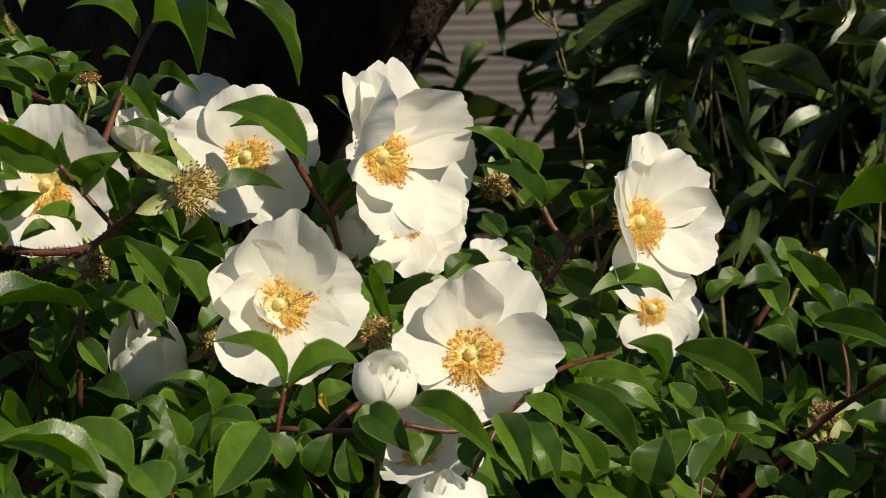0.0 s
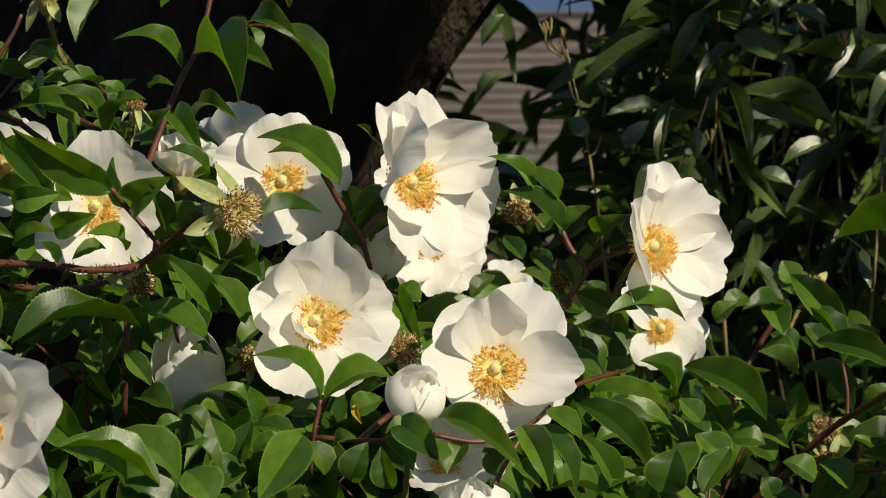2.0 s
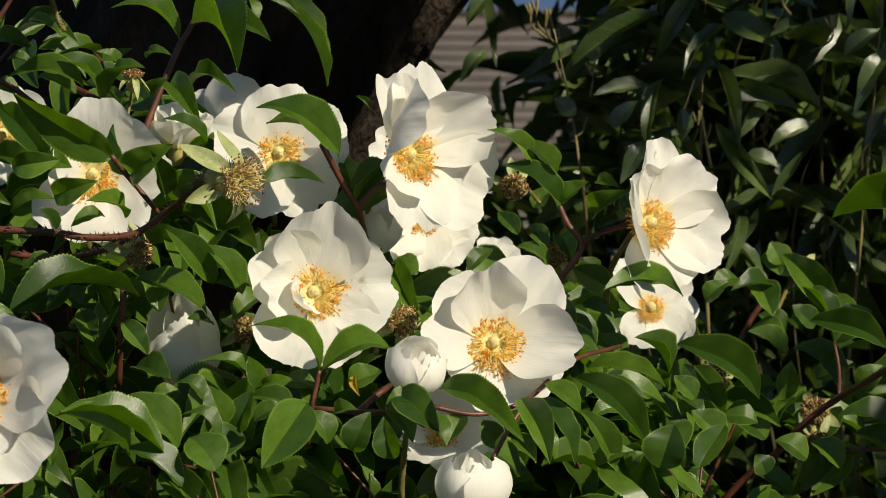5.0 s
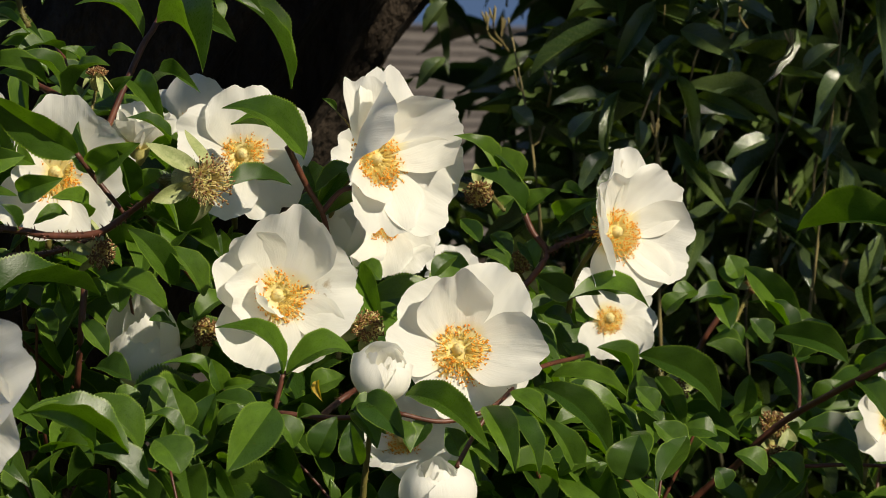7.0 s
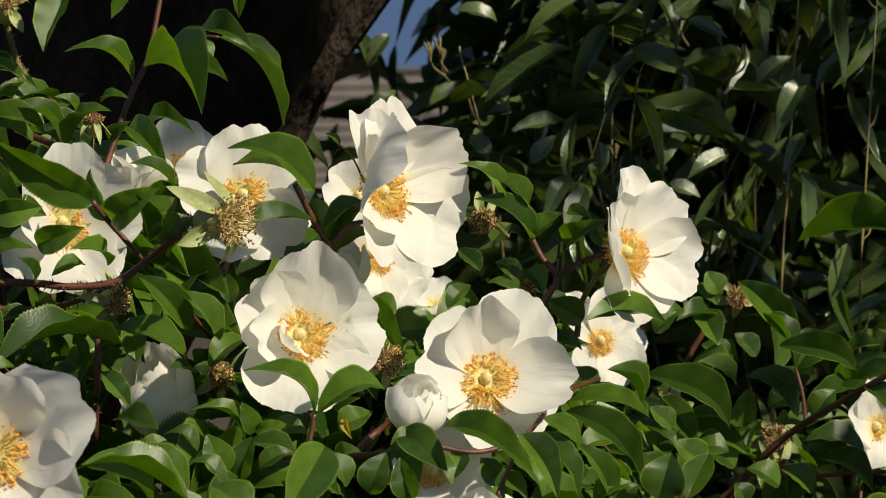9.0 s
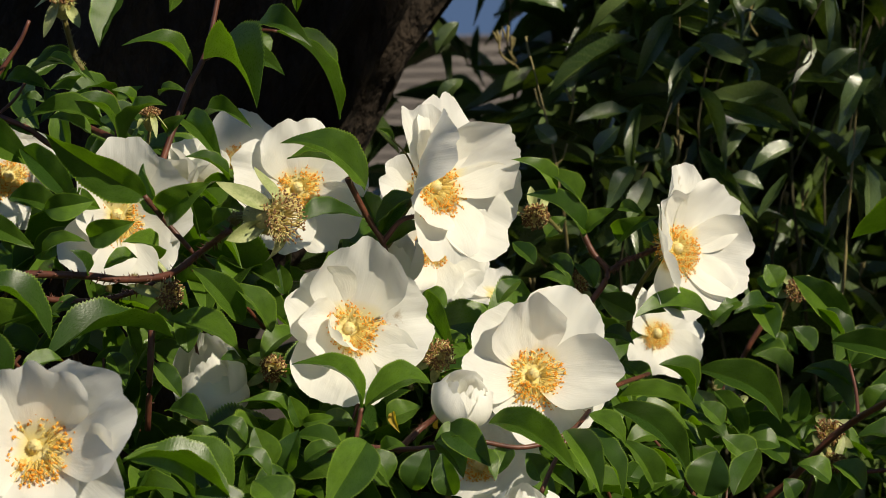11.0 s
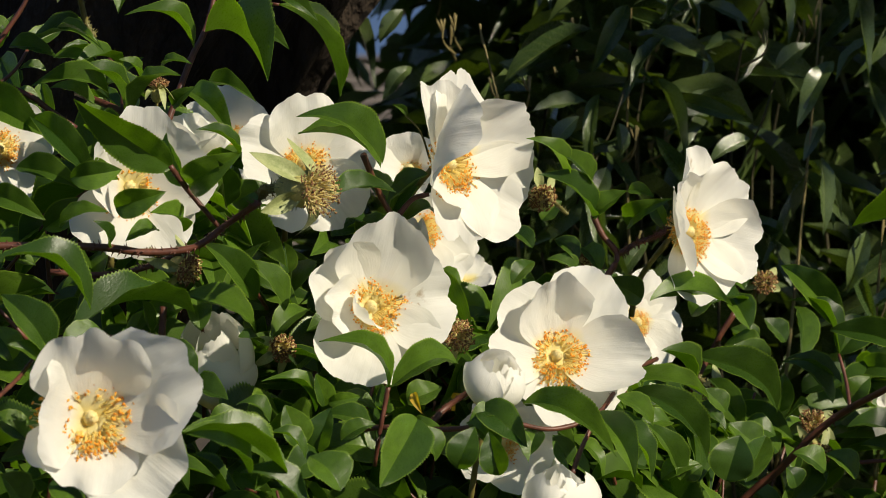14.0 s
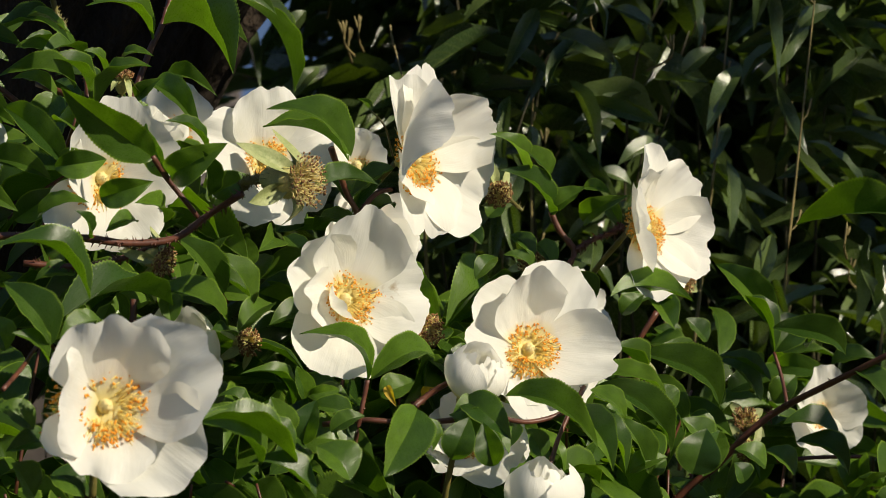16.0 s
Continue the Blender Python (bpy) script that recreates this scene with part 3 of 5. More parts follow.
def tree():
    root = thing("tree", (-1.0, 0.86, 0.0), "old dark-barked tree leaning over the rose bush", "tree")
    r = random.Random(4)
    path = [Vector(p) for p in ((-1.01, 0.86, -0.1), (-0.85, 0.80, 0.4), (-0.61, 0.72, 0.85), (-0.413, 0.65, 1.15), (-0.278, 0.62, 1.36), (-0.113, 0.62, 1.60), (0.04, 0.66, 1.95), (0.20, 0.78, 2.5), (0.3, 0.9, 3.2))]
    path = smooth_path(path, 16)
    v, f, u = [], [], []
    sides, n = 96, len(path)
    for i, p in enumerate(path):
        rad = 0.235 - 0.06 * i / n
        for k in range(sides):
            a = 2 * math.pi * k / sides
            d = Vector((math.cos(a), math.sin(a), 0))
            ridge = noise.noise(Vector((d.x * 7, d.y * 7, p.z * 2.0))) * 0.030 + abs(noise.noise(Vector((d.x * 22, d.y * 22, p.z * 5)))) * 0.022
            v.append(p + d * (rad + ridge))
            u.append((i / n, k / sides))
    for i in range(n - 1):
        for k in range(sides):
            k2 = (k + 1) % sides
            f.append((i * sides + k, i * sides + k2, (i + 1) * sides + k2, (i + 1) * sides + k))
    under(root, "trunk", mesh_of("trunk", v, f, BARK, u))
    # limbs out of view, added to carry the shading leaves
    for end in ((-1.3, 1.2, 3.3), (1.9, -0.2, 3.6), (0.9, 2.4, 3.4), (-0.8, 2.2, 3.3), (0.9, -1.1, 4.0), (2.4, -1.0, 3.4)):
        stem(root, [(0.25, 0.9, 3.05), Vector((0.25, 0.9, 3.2)).lerp(Vector(end), 0.5) + Vector((0, 0, 0.25)), end], 0.12, 0.03, BARK, name="limb", sides=10)
    # leaves added overhead, out of view, to hold back light from the sky
    pts = []
    for k in range(900):
        p = Vector((r.uniform(-2.0, 2.2), r.uniform(0.35, 3.0), r.gauss(2.7, 0.35)))
        pts.append((p, Vector((r.uniform(-1, 1), r.uniform(-1, 1), r.uniform(-1, 0.2))), Vector((r.uniform(-.6, .6), r.uniform(-.6, .6), 1))))
    # added leaves out of view on the sunny side; they shade all but the rose bush
    flat = Vector((SUN_FROM.x, SUN_FROM.y, 0)).normalized()
    aside = Vector((-flat.y, flat.x, 0))
    rise = SUN_FROM.z / math.hypot(SUN_FROM.x, SUN_FROM.y)
    shade_boughs = []
    for k in range(3200):
        along, side, height = r.uniform(1.1, 1.9), r.uniform(-0.7, 1.5), r.uniform(1.15, 2.9)
        if side > 0.74 and r.random() < 0.35:
            continue
        if side > r.gauss(0.70, 0.02) or height > r.gauss(float(np.interp(side, (-0.1, 0.1, 0.25, 0.42, 0.50, 0.60), (1.63, 1.57, 1.45, 1.40, 1.24, 1.12))), 0.015):
            if 0.29 < side < 0.42 and 1.57 < height < 1.76 and r.random() < 0.8:
                continue
            if 0.335 < side < 0.85 and noise.noise(Vector((side * 15, height * 15, 3.0))) > (-0.08 if 0.44 < side < 0.62 else 0.05):
                continue
            p = flat * along + aside * side + Vector((0, 0, height + rise * along))
            shade_boughs.append((p, Vector((r.uniform(-1, 1), r.uniform(-1, 1), r.uniform(-1, 0.2))), Vector((r.uniform(-.6, .6), r.uniform(-.6, .6), 0)) + SUN_FROM))
    # a few more unseen leaves, added to dapple the bush's edge
    for k in range(14):
        p = flat * r.uniform(1.1, 1.9)
        p += aside * r.uniform(0.22, 0.33) + Vector((0, 0, r.uniform(0.90, 1.16) + rise * p.length))
        shade_boughs.append((p, Vector((r.uniform(-1, 1), r.uniform(-1, 1), r.uniform(-1, 0.2))), SUN_FROM))
    # unseen leaves added to keep the sun off the trunk
    for k in range(3000):
        along, side, height = r.uniform(1.1, 1.9), r.uniform(-0.7, 0.29), r.uniform(1.62, 2.4 if k > 1500 else 2.9)
        if k > 2300:
            side, height = r.uniform(0.08, 0.285), r.uniform(1.50, 1.78)
        p = flat * along + aside * side + Vector((0, 0, height + rise * along))
        shade_boughs.append((p, Vector((r.uniform(-1, 1), r.uniform(-1, 1), r.uniform(-1, 0.2))), Vector((r.uniform(-.6, .6), r.uniform(-.6, .6), 0)) + SUN_FROM))
    tagged(under(root, "bough_foliage", scatter(shade_boughs, 0.040, 0.075, SHADE_LEAF, 8, False, (4, 2))), "", kind="stuff")
    tagged(under(root, "crown", scatter(pts, 0.085, 0.17, SHADE_LEAF, 5, False, (4, 2))), "", kind="stuff")


tree()


# ---- the shrub behind ----
def back_shrub():
    root = thing("shrub", (0.35, 0.75, 0.0), "shaded evergreen shrub with long leathery leaves behind the roses", "shrub")
    r = random.Random(11)
    meshes = []
    for b, f in ((0.05, 0.25), (0.10, 0.35), (0.16, 0.30), (0.08, 0.5), (0.13, 0.2), (-0.06, 0.3)):
        a, c, u = blade(b, f, 0, r, True, 14, 4)
        meshes.append(mesh_of("shrub_leaf", a, c, SHRUB_LEAF, u, crease=True))
    count = 0
    for k in range(16):
        x = 0.095 + 0.40 * ((k * 0.618) % 1.0)
        y = r.uniform(0.46, 0.75)
        top = r.uniform(1.32, 1.62)
        base = Vector((0.35 + (x - 0.25) * 0.4, 0.75, 0.0))
        path = [base, base.lerp(Vector((x, y + 0.1, top)), 0.5), Vector((x - 0.03, y + 0.03, top - 0.16)), Vector((x, y, top))]
        stem(root, path, 0.0022, 0.0005, DARK_TWIG)
        fine = smooth_path(path, 14)
        for i in range(10, len(fine)):
            if fine[i].z < 1.02:
                continue
            for j in range(4):
                if count >= 200:
                    break
                a = i * 2.4 + j * 2.1 + k
                out = Vector((math.cos(a), math.sin(a) - 0.3, r.uniform(-0.75, 0.35)))
                ln = r.uniform(0.045, 0.085)
                at = fine[i]
                face = Vector((r.uniform(-0.5, 0.5), -0.5, r.uniform(0.3, 1.0)))
                under(root, "leaf", meshes[r.randrange(6)], leaf_pose(at, at + out.normalized() * ln, ln * r.uniform(0.12, 0.18), r.uniform(-40, 40), face))
                count += 1
    # long leaves that droop at the sunny edge
    for k in range(70):
        at = Vector((r.uniform(0.07, 0.36), r.uniform(0.36, 0.52), r.uniform(1.20, 1.44)))
        out = Vector((r.uniform(-0.8, 0.8), r.uniform(-0.5, 0.1), r.uniform(-1.0, -0.1)))
        ln = r.uniform(0.045, 0.066)
        at.y = max(at.y, 0.43 if at.x < 0.2 else 0.36)
        under(root, "leaf", meshes[r.randrange(6)], leaf_pose(at, at + out.normalized() * ln, ln * r.uniform(0.14, 0.20), r.uniform(-50, 50), Vector((0.35, -0.6, r.uniform(0.2, 0.9)))))
    for path in (((0.120, 0.51, 1.16), (0.113, 0.500, 1.29), (0.116, 0.492, 1.42)), ((0.200, 0.46, 1.10), (0.212, 0.435, 1.27), (0.223, 0.42, 1.43)), ((0.046, 0.49, 1.20), (0.034, 0.46, 1.295), (0.018, 0.47, 1.37)), ((0.255, 0.45, 1.12), (0.252, 0.40, 1.25), (0.262, 0.38, 1.41))):
        stem(root, path, 0.0014, 0.0004, TWIG, name="shoot")
        for q in smooth_path(path, 7)[4::3]:
            way = Vector((r.uniform(-1, 1), r.uniform(-0.6, 0.2), 0.9)).normalized()
            stem(root, [q, q + way * 0.006, q + way * 0.010 + Vector((0, 0, 0.006))], 0.0005, 0.0008, TWIG, name="shoot", sides=5)
    # pale young shoots
    for k in range(70):
        at = Vector((r.uniform(0.0, 0.45), r.uniform(0.43, 0.75), r.uniform(1.18, 1.50)))
        pieces = [tube(smooth_path([at - Vector((r.uniform(-0.012, 0.012), -0.014, 0.008)), at, at + Vector((0.001, -0.002, 0.014))]), 0.0009, 0.0006, 5)]
        for j in range(r.choice((2, 2, 3))):
            way = Vector((r.uniform(-0.5, 0.5), r.uniform(-0.4, 0.2), 1))
            pieces.append(blob(at + Vector((0, 0, 0.004)) + way.normalized() * 0.006, way, r.uniform(0.007, 0.013), r.uniform(0.0007, 0.0012)))
        a, c, u = joined(pieces)
        under(root, "shoot", mesh_of("shoot", a, c, TWIG, u))
    pts = []
    for k in range(23000):
        p = Vector((r.uniform(-0.12, 1.2), r.uniform(0.62, 1.6), r.uniform(0.1, 1.85)))
        if k > 15000:
            p = Vector((r.uniform(0.06, 0.7), r.uniform(0.75, 1.3), r.uniform(1.0, 1.75)))
        if p.x + 0.05 * (p.y - 0.6) < 0.04 and p.z > 1.26 and r.random() < 0.84:
            continue
        if p.x < 0.085 and p.z > 1.355 and r.random() < 0.55:
            continue
        if p.x < 0.06 + 0.12 * (p.y - 0.6) and p.z > 1.362 + 0.05 * (p.y - 0.6) and r.random() < 0.45:
            continue
        pts.append((p, Vector((r.uniform(-1, 1), r.uniform(-1, 1), r.uniform(-1, 0.3))), Vector((r.uniform(-.6, .6), -0.5, 0.8))))
    tagged(under(root, "foliage", scatter(pts, 0.0135, 0.085, SHRUB_LEAF, 6, True)), "", kind="stuff")
    return root, meshes


shrub, shrub_meshes = back_shrub()


def shrub_leaf(base, tip, width, turn=0.0):
    under(shrub, "leaf", rng.choice(shrub_meshes), leaf_pose(base, tip, width, turn))


# ---- the rose bush ----
branch = thing("rose_branch", (-0.1777, 0.0900, 1.3006), "arching red-brown rose branch with glossy toothed leaves", "branch", "branches of the rose bush")
stem(branch, [(-0.1900, 0.0900, 1.2480), (-0.1850, 0.0880, 1.2750), (-0.1777, 0.0900, 1.3006), (-0.1637, 0.1000, 1.3390), (-0.1581, 0.1050, 1.3502), (-0.1535, 0.1100, 1.3636), (-0.1466, 0.1150, 1.3973)], 0.0020, 0.0013, prickles=18)
stem(branch, [(-0.1564, 0.1060, 1.3529), (-0.1433, 0.1100, 1.3600), (-0.1309, 0.1180, 1.3673), (-0.1201, 0.1150, 1.3669)], 0.0011, 0.0008, prickles=4)
leaf(branch, (-0.1623, 0.0980, 1.3448), (-0.1949, 0.0850, 1.3602), 0.0137, 0, 0.30, 0.45)
leaf(branch, (-0.1566, 0.1050, 1.3529), (-0.1279, 0.0600, 1.3275), 0.0162, -25, 0.17, 0.72)
leaf(branch, (-0.1448, 0.1100, 1.3570), (-0.1159, 0.1000, 1.3442), 0.0118, 10, 0.17, 0.45)
leaf(branch, (-0.1207, 0.1150, 1.3669), (-0.0901, 0.1250, 1.3220), 0.0154, -30, 0.17, 0.45)
leaf(branch, (-0.1309, 0.1180, 1.3679), (-0.1019, 0.1000, 1.3582), 0.0133, 10, 0.30, 0.45)
leaf(branch, (-0.1309, 0.1180, 1.3673), (-0.1248, 0.1100, 1.3537), 0.0095, -40, 0.05, 0.45)
leaf(branch, (-0.1090, 0.1200, 1.3967), (-0.1102, 0.1200, 1.3762), 0.0068, 0, 0.05, 0.72)
leaf(branch, (-0.1660, 0.0900, 1.3960), (-0.1716, 0.0900, 1.3761), 0.0090, -40, 0.05, 0.45)

branch = thing("rose_branch", (-0.2179, 0.0800, 1.3229), "leafy rose branch in the upper part of the bush", "branch", "branches of the rose bush")
stem(branch, [(-0.2179, 0.0800, 1.3229), (-0.1961, 0.0600, 1.3134), (-0.1835, 0.0500, 1.3054), (-0.1749, 0.0500, 1.3004)], 0.0018, 0.0014, prickles=20)
stem(branch, [(-0.1956, 0.0600, 1.3134), (-0.1965, 0.0700, 1.3303), (-0.2025, 0.0800, 1.3389)], 0.0016, 0.0010, prickles=20)
leaf(branch, (-0.1839, 0.0200, 1.3890), (-0.1969, 0.0, 1.3563), 0.0155, 20, 0.05, 0.45)
leaf(branch, (-0.2252, 0.0300, 1.3513), (-0.2057, 0.0200, 1.3425), 0.0061, 0, 0.17, 0.45)
leaf(branch, (-0.2084, 0.0700, 1.3382), (-0.2248, 0.0600, 1.3422), 0.0066, 20, 0.17, 0.45)
leaf(branch, (-0.1966, 0.0700, 1.3344), (-0.2178, 0.0500, 1.3353), 0.0103, 20, 0.17, 0.45)
leaf(branch, (-0.1953, 0.0600, 1.3134), (-0.2238, 0.0400, 1.3317), 0.0133, 0, 0.30, 0.45)
leaf(branch, (-0.1918, 0.0500, 1.3126), (-0.1686, 0.0300, 1.3292), 0.0146, -30, 0.17, 0.45)
leaf(branch, (-0.1871, 0.0700, 1.3279), (-0.1981, 0.0600, 1.3377), 0.0089, 10, 0.17, 0.45)
leaf(branch, (-0.1774, 0.0900, 1.3353), (-0.1631, 0.0800, 1.3363), 0.0067, 0, 0.17, 0.45)
leaf(branch, (-0.1725, 0.0700, 1.3161), (-0.1616, 0.0600, 1.3254), 0.0077, 40, 0.17, 0.45)
leaf(branch, (-0.1640, 0.0800, 1.3226), (-0.1441, 0.0500, 1.3001), 0.0134, 10, 0.17, 0.45)
leaf(branch, (-0.1584, 0.1100, 1.3202), (-0.1318, 0.0900, 1.3181), 0.0079, 0, 0.30, 0.45)
leaf(branch, (-0.1417, 0.0500, 1.2930), (-0.1621, 0.0400, 1.3048), 0.0087, 10, 0.17, 0.45)
leaf(branch, (-0.2090, 0.0700, 1.3171), (-0.2304, 0.0700, 1.3245), 0.0092, 0, 0.17, 0.45)
leaf(branch, (-0.1861, 0.0900, 1.3209), (-0.2097, 0.0800, 1.3268), 0.0105, 0, 0.17, 0.45)
leaf(branch, (-0.2033, 0.1000, 1.3271), (-0.1863, 0.1000, 1.3405), 0.0094, 0, 0.05, 0.45)

branch = thing("rose_branch", (-0.2652, 0.0500, 1.3307), "leafy rose spray at the upper edge of the bush", "branch", "branches of the rose bush")
stem(branch, [(-0.2652, 0.0500, 1.3307), (-0.2522, 0.0500, 1.3263), (-0.2380, 0.0500, 1.3201), (-0.2289, 0.0500, 1.3134), (-0.2172, 0.0500, 1.3055)], 0.0016, 0.0014, prickles=16)
stem(branch, [(-0.2633, 0.0700, 1.3354), (-0.2554, 0.0700, 1.3447), (-0.2435, 0.0700, 1.3615), (-0.2382, 0.0700, 1.3726)], 0.0014, 0.0010, prickles=4)
stem(branch, [(-0.2522, 0.0500, 1.3263), (-0.2452, 0.0600, 1.3338), (-0.2401, 0.0700, 1.3435)], 0.0009, 0.0008, prickles=4)
leaf(branch, (-0.2401, 0.0700, 1.3435), (-0.2233, 0.0800, 1.3531), 0.0125, 0, 0.05, 0.45)
leaf(branch, (-0.2389, 0.0600, 1.3436), (-0.2039, 0.0500, 1.3407), 0.0100, -5, 0.30, 0.45)
leaf(branch, (-0.2485, 0.0600, 1.3440), (-0.2257, 0.0500, 1.3380), 0.0095, 15, 0.17, 0.45)
leaf(branch, (-0.2023, 0.0500, 1.3197), (-0.2376, 0.0400, 1.3250), 0.0116, -10, 0.30, 0.45)
leaf(branch, (-0.2285, 0.0700, 1.3393), (-0.2074, 0.0700, 1.3330), 0.0090, 0, 0.17, 0.45)
leaf(branch, (-0.2185, 0.0600, 1.3342), (-0.2028, 0.0600, 1.3242), 0.0095, -20, 0.17, 0.45)
leaf(branch, (-0.2619, 0.0300, 1.3159), (-0.2307, 0.0200, 1.3017), 0.0180, 20, 0.17, 0.72)
leaf(branch, (-0.2089, 0.0, 1.2829), (-0.2373, 0.0200, 1.3106), 0.0135, -15, 0.17, 0.45)
leaf(branch, (-0.2129, 0.0, 1.2870), (-0.1969, -0.0100, 1.2819), 0.0117, 30, 0.05, 0.45)
leaf(branch, (-0.2597, 0.0400, 1.3071), (-0.2466, 0.0300, 1.3095), 0.0110, 0, 0.05, 0.45)
leaf(branch, (-0.2566, 0.0200, 1.2742), (-0.2299, 0.0100, 1.2633), 0.0119, 25, 0.30, 0.45)
leaf(branch, (-0.2441, 0.0300, 1.2876), (-0.2139, 0.0200, 1.2768), 0.0125, 15, 0.17, 0.45)
leaf(branch, (-0.2313, 0.0200, 1.2593), (-0.2104, 0.0200, 1.2727), 0.0130, 30, 0.17, 0.45)
leaf(branch, (-0.2458, 0.0500, 1.3217), (-0.2328, 0.0500, 1.3165), 0.0100, 0, 0.05, 0.45)
leaf(branch, (-0.2317, 0.0700, 1.3329), (-0.2444, 0.0700, 1.3334), 0.0062, 0, 0.17, 0.45)
leaf(branch, (-0.2506, 0.0900, 1.3497), (-0.2625, 0.0900, 1.3590), 0.0086, 0, 0.17, 0.45)
leaf(branch, (-0.2546, 0.0900, 1.3443), (-0.2479, 0.0900, 1.3604), 0.0057, 0, 0.05, 0.45)

branch = thing("rose_branch", (-0.1745, -0.0350, 1.2883), "dark rose branch with leaves hanging over the open flowers", "branch", "branches of the rose bush")
stem(branch, [(-0.1745, -0.0350, 1.2883), (-0.1669, -0.0300, 1.2780), (-0.1573, -0.0280, 1.2663), (-0.1525, -0.0260, 1.2605)], 0.0014, 0.0011, prickles=10)
stem(branch, [(-0.2950, -0.0300, 1.2545), (-0.2600, -0.0310, 1.2530), (-0.2268, -0.0300, 1.2531), (-0.2016, -0.0300, 1.2520), (-0.1846, -0.0300, 1.2499), (-0.1640, -0.0285, 1.2520), (-0.1490, -0.0300, 1.2625), (-0.1353, -0.0400, 1.2720)], 0.0020, 0.0015, prickles=150, hair=0.0026)
leaf(branch, (-0.1738, -0.0350, 1.2871), (-0.2153, -0.0600, 1.3165), 0.0201, -66, 0.05, 0.18)
leaf(branch, (-0.1666, -0.0300, 1.2787), (-0.1757, -0.0200, 1.3028), 0.0115, -55, 0.05, 0.45)
leaf(branch, (-0.1661, -0.0300, 1.2797), (-0.1430, -0.0500, 1.2938), 0.0154, 55, 0.17, 0.45)
leaf(branch, (-0.1503, -0.0280, 1.2701), (-0.1540, -0.0500, 1.2904), 0.0109, -45, 0.05, 0.45)
leaf(branch, (-0.1468, -0.0280, 1.2710), (-0.1303, -0.0300, 1.2795), 0.0139, 30, 0.17, 0.45)
leaf(branch, (-0.1057, -0.0500, 1.2740), (-0.0752, -0.0400, 1.2760), 0.0113, -95, 0.17, 0.45)
leaf(branch, (-0.1978, -0.0500, 1.2699), (-0.1760, -0.0600, 1.2769), 0.0126, 50, 0.17, 0.45)
leaf(branch, (-0.2174, -0.0500, 1.2829), (-0.1950, -0.0500, 1.2863), 0.0124, 45, 0.30, 0.45)
leaf(branch, (-0.1687, -0.0300, 1.2590), (-0.1832, -0.0500, 1.2675), 0.0096, 0, 0.17, 0.45)
leaf(branch, (-0.2017, -0.0300, 1.2524), (-0.2079, -0.0400, 1.2642), 0.0083, 0, 0.17, 0.45)
leaf(branch, (-0.1796, -0.0200, 1.2591), (-0.1940, -0.0300, 1.2547), 0.0078, 0, 0.17, 0.45)
leaf(branch, (-0.2226, -0.0200, 1.2603), (-0.2012, -0.0300, 1.2676), 0.0097, 0, 0.17, 0.45)
leaf(branch, (-0.1423, 0.0, 1.2613), (-0.1301, -0.0100, 1.2702), 0.0073, 0, 0.17, 0.45)

branch = thing("rose_branch", (-0.0842, 0.0400, 1.2931), "rose branch beside the topmost open flower", "branch", "branches of the rose bush")
stem(branch, [(-0.0842, 0.0400, 1.2931), (-0.0747, 0.0550, 1.2728), (-0.0682, 0.0600, 1.2617), (-0.0645, 0.0700, 1.2450)], 0.0016, 0.0014, prickles=16)
stem(branch, [(-0.0682, 0.0600, 1.2617), (-0.0598, 0.0600, 1.2718), (-0.0516, 0.0600, 1.2743)], 0.0015, 0.0011, prickles=10)
leaf(branch, (-0.0753, 0.0370, 1.2891), (-0.1155, 0.0330, 1.3109), 0.0196, -10, 0.30, 0.45)
leaf(branch, (-0.0761, 0.0400, 1.2870), (-0.1138, 0.0600, 1.3028), 0.0107, 30, 0.17, 0.45)
leaf(branch, (-0.0528, 0.0500, 1.2839), (-0.0720, 0.0550, 1.2714), 0.0116, 10, 0.05, 0.45)
leaf(branch, (-0.0707, 0.0700, 1.2670), (-0.0784, 0.0900, 1.2862), 0.0115, 0, 0.05, 0.45)
leaf(branch, (-0.0669, 0.0600, 1.2603), (-0.0474, 0.0800, 1.2648), 0.0089, 0, 0.17, 0.45)
leaf(branch, (-0.0656, 0.0700, 1.2532), (-0.0835, 0.1000, 1.2529), 0.0104, 0, 0.17, 0.45)
leaf(branch, (-0.0709, 0.0600, 1.2632), (-0.0610, 0.1000, 1.2801), 0.0104, 20, 0.17, 0.45)

branch = thing("rose_branch", (-0.2280, 0.0, 1.2405), "leafy rose branch under the withered flower heads", "branch", "branches of the rose bush")
stem(branch, [(-0.2280, 0.0, 1.2405), (-0.2049, 0.0, 1.2390), (-0.1868, 0.0, 1.2419), (-0.1659, 0.0, 1.2503)], 0.0016, 0.0013, prickles=100, hair=0.0026)
stem(branch, [(-0.1772, 0.0200, 1.2237), (-0.1786, 0.0200, 1.2027), (-0.1812, 0.0300, 1.1756)], 0.0018, 0.0015, prickles=10)
leaf(branch, (-0.2167, -0.0600, 1.2172), (-0.1636, -0.0200, 1.2223), 0.0186, -12, 0.17, 0.45)
leaf(branch, (-0.1678, 0.0, 1.2297), (-0.1359, 0.0100, 1.2120), 0.0143, 0, 0.17, 0.45)
leaf(branch, (-0.1212, 0.0300, 1.2210), (-0.1422, 0.0300, 1.2438), 0.0140, 10, 0.17, 0.45)
leaf(branch, (-0.1348, 0.0300, 1.2261), (-0.1591, 0.0300, 1.2523), 0.0145, -10, 0.17, 0.45)
leaf(branch, (-0.1174, 0.0800, 1.2366), (-0.1197, 0.0800, 1.2517), 0.0092, 0, 0.05, 0.45)
leaf(branch, (-0.1388, 0.0500, 1.2344), (-0.1191, 0.0500, 1.2230), 0.0102, 0, 0.17, 0.45)
